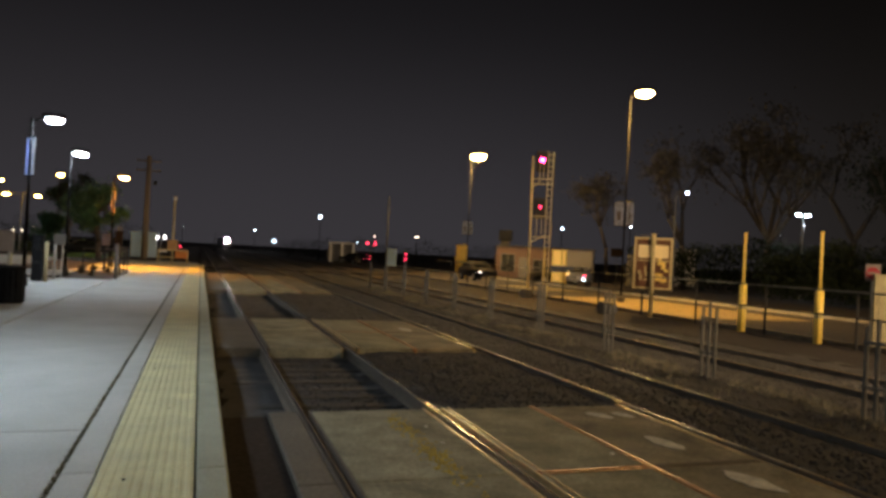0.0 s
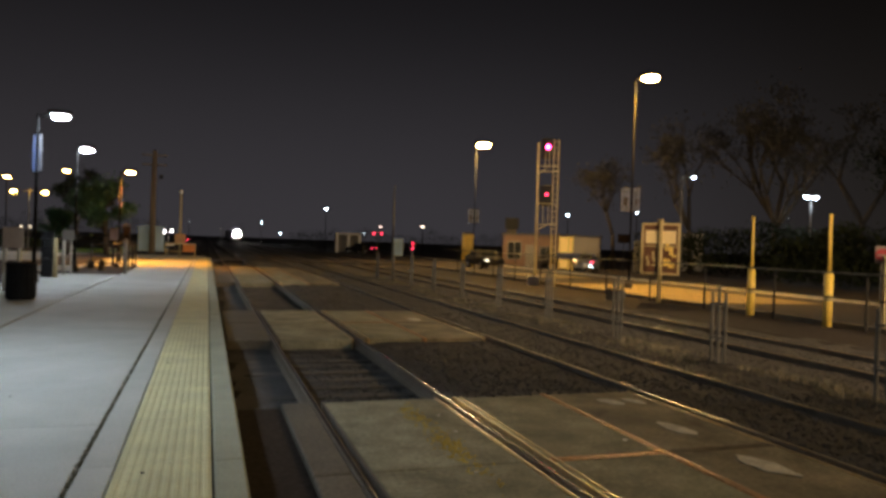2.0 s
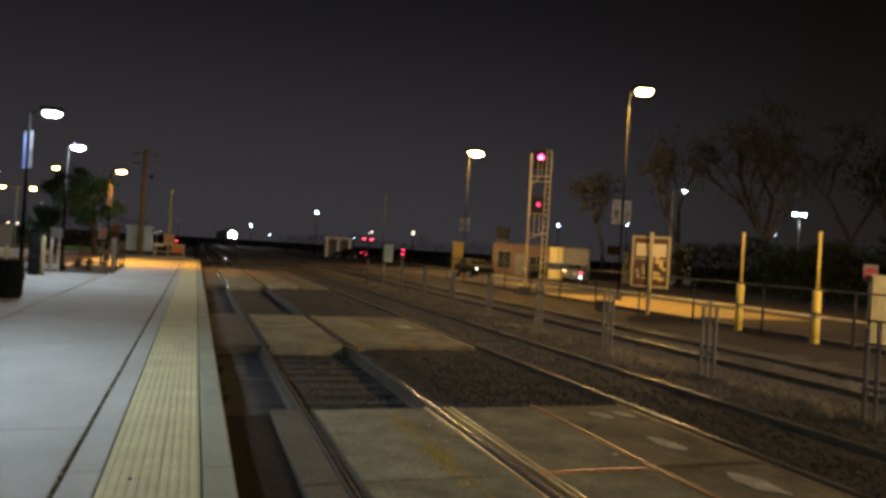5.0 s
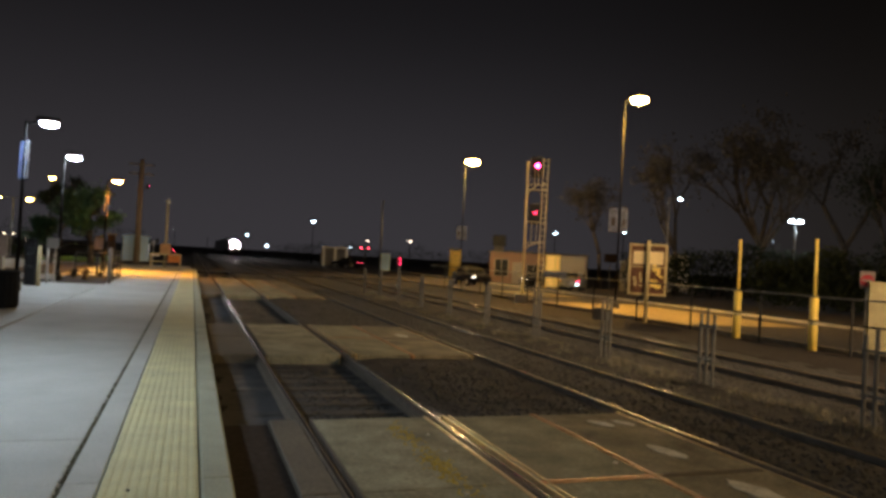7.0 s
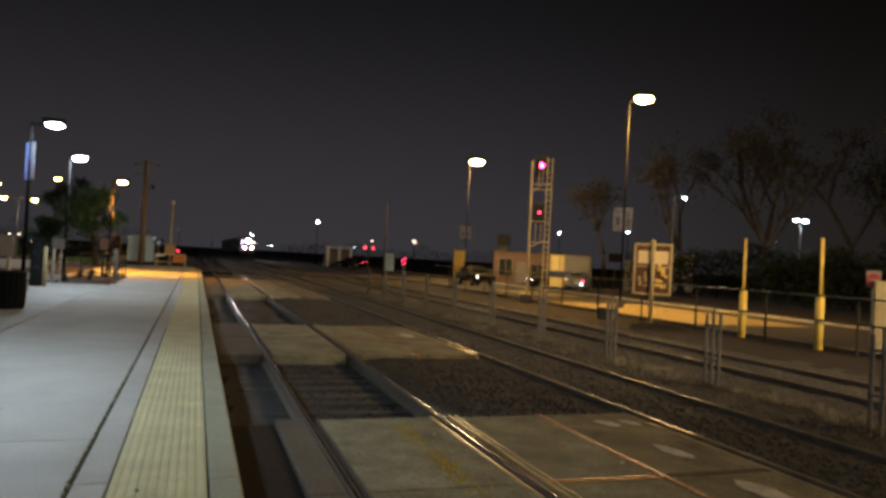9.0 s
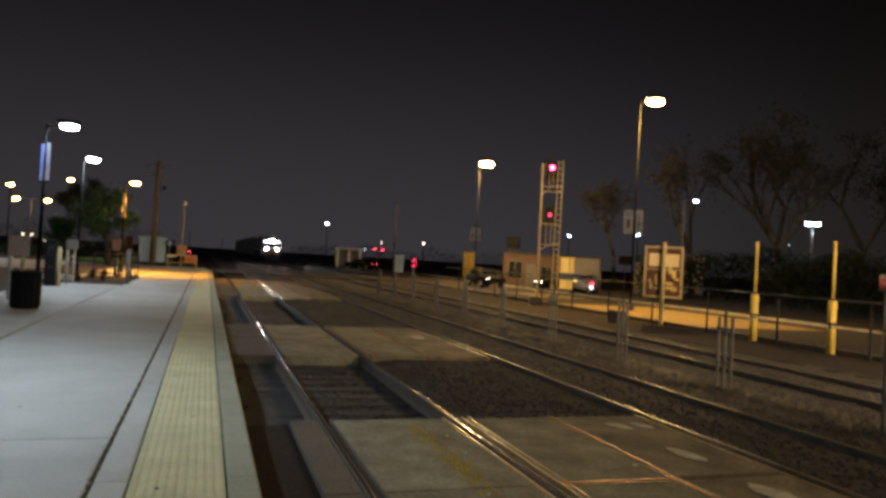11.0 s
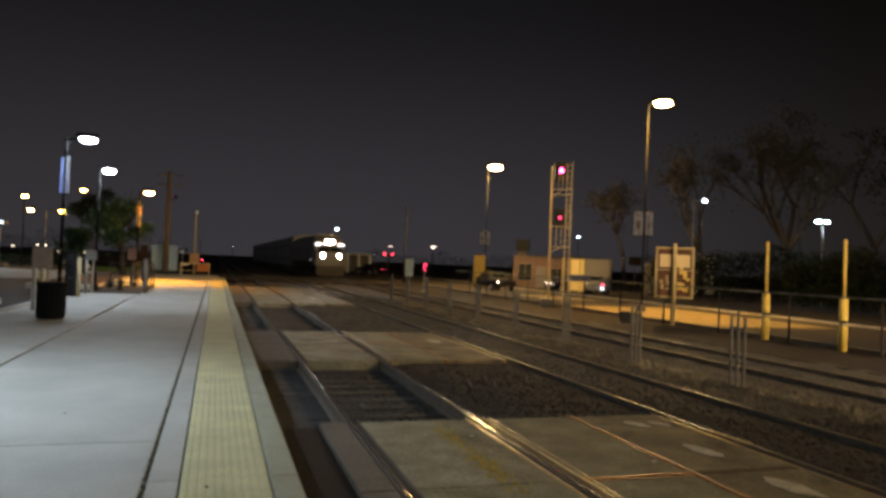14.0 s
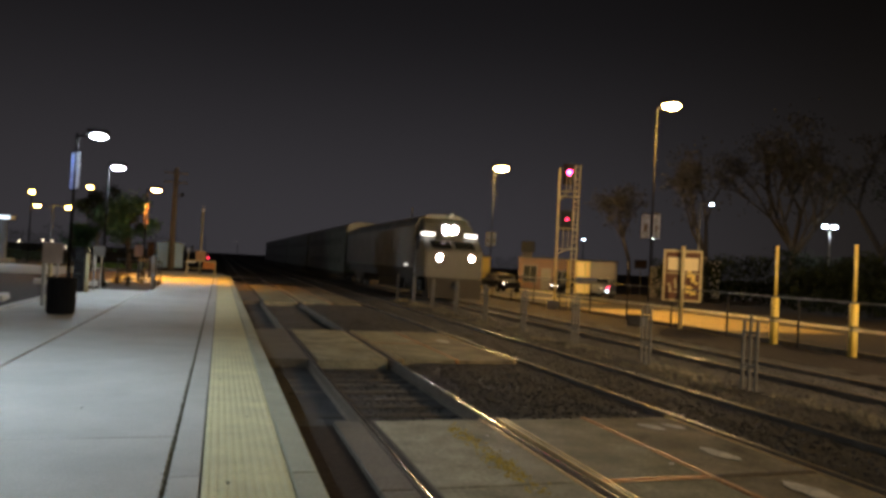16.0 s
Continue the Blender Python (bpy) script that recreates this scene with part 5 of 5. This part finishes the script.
# ---------------------------------------------------------------- trees and plants
def tree(x, y, h, spread, leaf, n_leaf, seed, label, bare=0.0, z=-0.1):
    rng = random.Random(seed)
    root = thing("tree", pose(x, y, z), label, "tree", "trees")
    bm = B()
    tips = []

    def limb(a, d, length, r, depth):
        b = a + d * length
        tube(bm, a, b, r, r * 0.68, (7, 7, 5, 5, 4, 3)[depth])
        if depth >= (5 if leaf == "dry_leaf" else 4) or r < 0.008:
            tips.append(b)
            return
        if depth >= 2:
            tips.append((a + b) / 2)
        for k in range(rng.choice((2, 3, 3))):
            nd = (d + Vector((rng.uniform(-1, 1), rng.uniform(-1, 1), rng.uniform(-0.15, 0.75))) * spread).normalized()
            limb(b, nd, length * rng.uniform(0.62, 0.84), r * rng.uniform(0.52, 0.68), depth + 1)

    limb(Vector((0, 0, -0.1)), Vector((rng.uniform(-0.08, 0.08), rng.uniform(-0.08, 0.08), 1)).normalized(), h * (0.18 if leaf == "bright_leaf" else 0.30), h * 0.022, 0)
    part("trunk", bm, "bark", root, "forked trunk and limbs", True)
    verts, faces = [], []
    for i in range(n_leaf):
        c = rng.choice(tips) + Vector((rng.gauss(0, 1), rng.gauss(0, 1), rng.gauss(0, 0.8))) * h * 0.045
        if noise.noise((c.x * 0.8 + seed, c.y * 0.8, c.z * 0.8)) < -0.06:
            continue
        u = Vector((rng.gauss(0, 1), rng.gauss(0, 1), rng.gauss(0, 1))).normalized()
        w = u.cross(Vector((rng.gauss(0, 1), rng.gauss(0, 1), rng.gauss(0, 1)))).normalized()
        s = rng.uniform(0.06, 0.13) * (h / 7) ** 0.5
        k = len(verts)
        verts.extend([tuple(c - u * s), tuple(c + w * s * 0.55), tuple(c + u * s), tuple(c - w * s * 0.55)])
        faces.append((k, k + 1, k + 2, k + 3))
    tagged(raw("crown", verts, faces, leaf, root), "uneven leafy crown", kind="stuff")
    return root


tree(-6.4, 50.0, 9.6, 0.85, "bright_leaf", 20000, 4, "leafy green tree beside the platform, lit by its lamps")
tree(-9.9, 57.5, 6.2, 0.9, "bright_leaf", 13000, 9, "leafy dark green tree beside the street", z=0.0)
tree(-13.4, 84.0, 8.5, 0.9, "leaf", 9000, 14, "dark leafy tree beyond the lawn", z=0.0)
tree(40.0, 52.0, 13.0, 0.55, "dry_leaf", 2600, 21, "tall sparse tree with bare branches behind the road")
tree(44.5, 47.0, 14.0, 0.6, "dry_leaf", 3200, 33, "tall sparse tree with bare branches behind the road")
tree(37.5, 60.5, 11.5, 0.6, "dry_leaf", 2600, 40, "tall sparse tree behind the grey building")
tree(52.0, 55.0, 17.0, 0.6, "dry_leaf", 3600, 61, "tall sparse tree with bare branches behind the road")
tree(50.0, 44.0, 16.0, 0.55, "dry_leaf", 3200, 77, "tall sparse tree with bare branches behind the road")
tree(47.0, 38.0, 13.0, 0.65, "leaf", 4200, 52, "dark leafy tree behind the road")


def shrub_row(x0, y0, x1, y1, h, n, seed, label):
    rng = random.Random(seed)
    verts, faces = [], []
    d = math.hypot(x1 - x0, y1 - y0)
    for i in range(n):
        t = rng.random()
        hh = h * (0.70 + 0.45 * noise.noise((t * d * 0.33, seed, 0)) + 0.25 * noise.noise((t * d * 1.1, seed, 4)))
        c = Vector((x0 + (x1 - x0) * t + rng.gauss(0, 0.5), y0 + (y1 - y0) * t + rng.gauss(0, 0.5), hh * rng.random() ** 0.7))
        u = Vector((rng.gauss(0, 1), rng.gauss(0, 1), rng.gauss(0, 1))).normalized()
        w = u.cross(Vector((rng.gauss(0, 1), rng.gauss(0, 1), rng.gauss(0, 1)))).normalized()
        s = rng.uniform(0.08, 0.17)
        k = len(verts)
        verts.extend([tuple(c - u * s), tuple(c + w * s * 0.6), tuple(c + u * s), tuple(c - w * s * 0.6)])
        faces.append((k, k + 1, k + 2, k + 3))
    return tagged(raw("hedge", verts, faces, "leaf"), label, "hedge", kind="stuff")


shrub_row(35.0, 37.0, 39.0, 16.0, 4.3, 12000, 2, "dark overgrown hedge along the far side of the road")
shrub_row(37.0, 50.0, 47.0, 34.0, 5.2, 9000, 6, "dark overgrown shrubs behind the road")
shrub_row(33.6, 49.6, 35.0, 48.4, 3.7, 2200, 5, "dark bush beside the road")
shrub_row(14.0, 130.0, 60.0, 110.0, 4.5, 5000, 8, "dark far trees beyond the crossing")
shrub_row(-26.0, 78.5, -15.5, 79.0, 1.35, 2600, 21, "low dark clipped hedge before the small post lamps")
shrub_row(-60.0, 105.0, -8.0, 125.0, 5.0, 5000, 12, "dark far trees beyond the lawn")


def weeds():
    rng = random.Random(17)
    verts, faces = [], []
    for i in range(14000):
        x = 7.83 + rng.gauss(0, 0.26)
        y = rng.uniform(3, 34)
        clump = noise.noise((x * 1.3, y * 0.8, 5)) + 0.5 * noise.noise((x * 4, y * 3, 9))
        if clump < 0.0:
            continue
        h = rng.uniform(0.03, 0.09) + 0.28 * clump * rng.random()
        a = rng.uniform(0, 6.28)
        dx, dy = math.cos(a) * 0.008, math.sin(a) * 0.008
        lx, ly = rng.gauss(0, 0.04), rng.gauss(0, 0.04)
        z = bed_level(x, y) - 0.005
        k = len(verts)
        verts.extend([(x - dx, y - dy, z), (x + dx, y + dy, z), (x + lx, y + ly, z + h)])
        faces.append((k, k + 1, k + 2))
    tagged(raw("weeds", verts, faces, "dry_grass"), "dry yellow weeds under the low fence", "weeds", kind="stuff")


weeds()


def planter():
    root = thing("planter_bed", pose(-7.2, 44.0, 0.0), "low bed of dark damp mulch behind the railing", "planter")
    part("kerb", box(B(), -1.4, 1.5, -9, 9, -0.1, 0.22, 0.03), "kerb", root)
    part("mulch", box(B(), -1.25, 1.35, -8.85, 8.85, 0.1, 0.27, 0.05), "mulch", root)


planter()


def platform_bed():
    """A dark planted strip let into the back of the platform."""
    root = thing("planting_bed", pose(-4.46, (BED0 + BED1) / 2, TOP), "dark mulch planting bed let into the platform", "planting bed")
    half = (BED1 - BED0) / 2
    part("mulch", box(B(), -1.04, 1.03, 0.02 - half, half - 0.02, -0.10, -0.02, 0.02), "mulch", root)
    rng = random.Random(77)
    for x, y, h in ((-0.6, -2.6, 0.34), (0.1, -1.1, 0.28), (-0.5, 0.4, 0.38), (-0.7, 1.9, 0.42), (0.3, 2.3, 0.25), (-0.4, 3.2, 0.4)):
        verts, faces = [], []
        for i in range(220):
            a, e, d = rng.uniform(0, 6.283), rng.uniform(0.2, 1.5), h * rng.uniform(0.3, 1.0)
            tip = Vector((x + d * math.cos(a) * math.cos(e), y + d * math.sin(a) * math.cos(e), -0.02 + d * math.sin(e)))
            side = Vector((-math.sin(a), math.cos(a), 0)) * rng.uniform(0.008, 0.02)
            low = Vector((x, y, -0.03)).lerp(tip, 0.35)
            k = len(verts)
            verts.extend([tuple(low), tuple(low.lerp(tip, 0.6) + side), tuple(tip), tuple(low.lerp(tip, 0.6) - side)])
            faces.append((k, k + 1, k + 2, k + 3))
        tagged(raw("tuft", verts, faces, "dry_leaf", root), "low dry shrub", kind="stuff")


platform_bed()


def timber(x, y, turn):
    root = thing("wheel_stop", pose(x, y, 0.0, 0, 0, turn), "weathered concrete wheel stop beside the platform", "wheel stop", "wheel stops")
    part("body", prism(B(), [(-0.16, 0), (0.16, 0), (0.11, 0.17), (-0.11, 0.17)], -0.95, 0.95), "kerb", root)


timber(-6.9, 20.2, 12)
timber(-7.1, 24.4, 8)


# ---------------------------------------------------------------- train
def bogie(root, y, name="bogie"):
    b = part(name, box(B(), -1.15, 1.15, y - 1.75, y + 1.75, 0.42, 0.95, 0.05), "loco_dark", root, "dark wheel truck")
    for dy in (-1.2, 1.2):
        for s in (-1, 1):
            part("wheel", tube(B(), (s * 0.68, y + dy, 0.5), (s * 0.82, y + dy, 0.5), 0.5, n=20), "loco_dark", b, "steel wheel")
            part("journal_box", box(B(), s * 1.16 - 0.1, s * 1.16 + 0.1, y + dy - 0.2, y + dy + 0.2, 0.36, 0.72, 0.02), "loco_dark", b)
    return b


def shell(y0, y1, half, z0, eave, crown):
    o = [(-half, z0), (half, z0), (half, eave), (half * 0.86, eave + 0.6 * (crown - eave)), (half * 0.45, crown), (-half * 0.45, crown), (-half * 0.86, eave + 0.6 * (crown - eave)), (-half, eave)]
    return prism(B(), o, y0, y1)


def locomotive():
    root = thing("locomotive", pose(10.1, 330, 0), "grey-green diesel locomotive with blazing headlamps and ditch lights", "locomotive")
    part("body", shell(2.1, 22.6, 1.52, 1.55, 3.75, 4.4), "loco_paint", root, "long grey-green body")
    # cab with a sloped upper front
    bm = B()
    side = [(0.0, 1.15), (0.0, 2.5), (0.95, 3.15), (1.35, 3.85), (2.2, 4.25), (2.2, 1.15)]
    va = [bm.verts.new((-1.5 if z < 3.5 else -1.22, y, z)) for y, z in side]
    vb = [bm.verts.new((1.5 if z < 3.5 else 1.22, y, z)) for y, z in side]
    n = len(side)
    for i in range(n):
        bm.faces.new((va[i], va[(i + 1) % n], vb[(i + 1) % n], vb[i]))
    bm.faces.new(va)
    bm.faces.new(vb[::-1])
    bmesh.ops.recalc_face_normals(bm, faces=bm.faces[:])
    bmesh.ops.bevel(bm, geom=bm.edges[:], offset=0.06, segments=2, affect="EDGES")
    cab = part("cab", bm, "loco_paint", root, "cab with sloping front")
    tilt = Matrix.Translation((0, 0.0, 2.5)) @ Matrix.Rotation(-math.atan2(0.95, 0.65), 4, "X")
    for x0, x1 in ((-1.15, -0.08), (0.08, 1.15)):
        part("windscreen", box(B(), x0, x1, -0.03, 0.02, 0.16, 0.86, 0.02, tilt), "pane", cab, "dark windscreen")
    for s in (-1, 1):
        part("side_window", box(B(), s * 1.49 - 0.02, s * 1.49 + 0.02, 1.15, 1.95, 2.5, 3.2, 0.01), "pane", cab)
        part("number_board", box(B(), s * 1.15 - 0.30, s * 1.15 + 0.30, 0.92, 1.25, 3.26, 3.38, 0.01), "number_glow", cab, "lit blank number board")
        part("stripe", box(B(), s * 1.52 - 0.012, s * 1.52 + 0.012, 2.2, 22.5, 1.75, 2.05), "loco_red", root, "dark stripe along the side")
        part("handrail", tube(B(), (s * 1.56, 1.75, 1.3), (s * 1.56, 1.75, 2.9), 0.02, n=6), "steel", root)
        # barrel and slats are added to keep the ditch light off the ground
        k = part("ditch_light_housing", sleeve(B(), s * 0.83, 2.14, -0.27, 0.04, 0.135, 0.16), "loco_dark", root, "added dark barrel that narrows the lamp's beam")
        part("ditch_light", tube(B(), (s * 0.83, -0.04, 2.14), (s * 0.83, -0.06, 2.14), 0.132, n=18), "ditch_lamp", k, "glowing ditch light")
        for j in range(-5, 6):
            w = math.sqrt(0.133 ** 2 - (j * 0.023) ** 2)
            part("louvre", box(B(), s * 0.83 - w, s * 0.83 + w, -0.26, -0.09, 2.139 + j * 0.023, 2.141 + j * 0.023), "loco_dark", k)
        part("sill", box(B(), s * 1.45 - 0.08, s * 1.45 + 0.08, 1.9, 22.6, 1.40, 1.56, 0.01), "loco_dark", root)
        part("step_light", box(B(), s * 1.54 - 0.02, s * 1.54 + 0.02, 3.3, 3.9, 1.68, 1.74), "step_glow", root, "small lit step lamp")
        for k in range(8):
            part("side_grille", box(B(), s * 1.53 - 0.012, s * 1.53 + 0.012, 5.2 + k * 2.1, 6.9 + k * 2.1, 2.4, 3.2, 0.005), "loco_red", root, "dark louvred grille")
    h = part("headlamp_housing", box(B(), -0.42, 0.42, 1.12, 1.7, 3.34, 3.80, 0.04), "loco_dark", cab)
    # barrels, slats and shelf are added to block the headlamps' spill
    for x in (-0.2, 0.2):
        part("lamp_barrel", sleeve(B(), x, 3.57, 0.80, 1.14, 0.185, 0.2), "loco_dark", h, "added dark barrel that narrows the lamp's beam")
    for x in (-0.2, 0.2):
        part("headlamp", tube(B(), (x, 1.07, 3.57), (x, 1.05, 3.57), 0.182, n=18), "loco_lamp", h, "blazing white headlamp")
        for j in range(-5, 6):
            w = math.sqrt(0.183 ** 2 - (j * 0.032) ** 2)
            part("louvre", box(B(), x - w, x + w, 0.82, 1.0, 3.569 + j * 0.032, 3.571 + j * 0.032), "loco_dark", h)
    part("lamp_shelf", box(B(), -0.44, 0.44, 0.98, 1.12, 3.33, 3.37, 0.005), "loco_dark", h, "added dark shelf that keeps lamplight off the cab")
    part("pilot", prism(B(), [(-1.35, 0.16), (1.35, 0.16), (1.45, 1.15), (-1.45, 1.15)], -0.25, 0.12), "loco_dark", root, "dark pilot plate")
    part("coupler", box(B(), -0.15, 0.15, -0.75, -0.2, 0.75, 1.0, 0.03), "loco_dark", root)
    part("fuel_tank", box(B(), -1.3, 1.3, 6.5, 11.5, 0.3, 1.05, 0.12), "loco_dark", root)
    part("underframe", box(B(), -1.25, 1.25, 2.2, 22.6, 0.95, 1.55), "loco_dark", root)
    for y in (5, 8, 11.5, 14.5):
        part("roof_fan", tube(B(), (0, y, 4.25), (0, y, 4.4), 0.6, n=18), "loco_dark", root)
    part("horn", tube(B(), (0.3, 2.1, 4.3), (0.3, 1.7, 4.4), 0.05, 0.09, 8), "steel", root)
    bogie(root, 3.6)
    bogie(root, 18.8)
    return root


def coach():
    root = thing("coach", pose(10.1, 350, 0), "grey-green passenger coach with dark windows", "railway coach", "coaches")
    part("body", shell(0.4, 25.9, 1.52, 0.75, 4.25, 4.85), "coach", root, "tall grey-green body")
    for k in range(9):
        for s in (-1, 1):
            part("window", box(B(), s * 1.52 - 0.012, s * 1.52 + 0.012, 2.6 + k * 2.4, 4.2 + k * 2.4, 3.05, 3.65, 0.005), "tinted_pane", root, "dark upper window")
            part("window", box(B(), s * 1.52 - 0.012, s * 1.52 + 0.012, 2.7 + k * 2.4, 4.0 + k * 2.4, 1.45, 2.0, 0.005), "tinted_pane", root, "dark lower window")
    for y in (0.1, 25.85):
        part("gangway", box(B(), -0.5, 0.5, y, y + 0.35, 1.1, 3.3, 0.02), "loco_dark", root)
    part("underframe", box(B(), -1.2, 1.2, 5, 20, 0.4, 0.78, 0.05), "loco_dark", root)
    bogie(root, 3.2)
    bogie(root, 23.0)
    return root


loco = locomotive()
cars = [coach()]
for k in range(3):
    cars.append(copy_thing(cars[0], cars[0].matrix_basis))


def motions():
    def front(t):
        u = 16.0 - t
        return 33.1 + 19.2 * u - 0.13 * u * u

    steps = [k * 0.5 for k in range(33)]
    walk(loco, [(t, pose(10.3, front(t), 0)) for t in steps])
    for drum, (x, y, z) in TURNING:
        walk(drum, [(k * 0.25, pose(x, y, z, 0, 0, 72 * k - 158.4)) for k in range(65)])
    for head, (x, y, z) in SWUNG:
        walk(head, [(t, pose(x, y, z, 0, 0, a)) for t, a in ((0, 0), (3.2, 0), (4.2, 68), (5.2, 115), (6.2, 160), (16, 160))])
    for k, c in enumerate(cars):
        walk(c, [(t, pose(10.3, front(t) + 23.1 + k * 26.4, 0)) for t in steps])


motions()
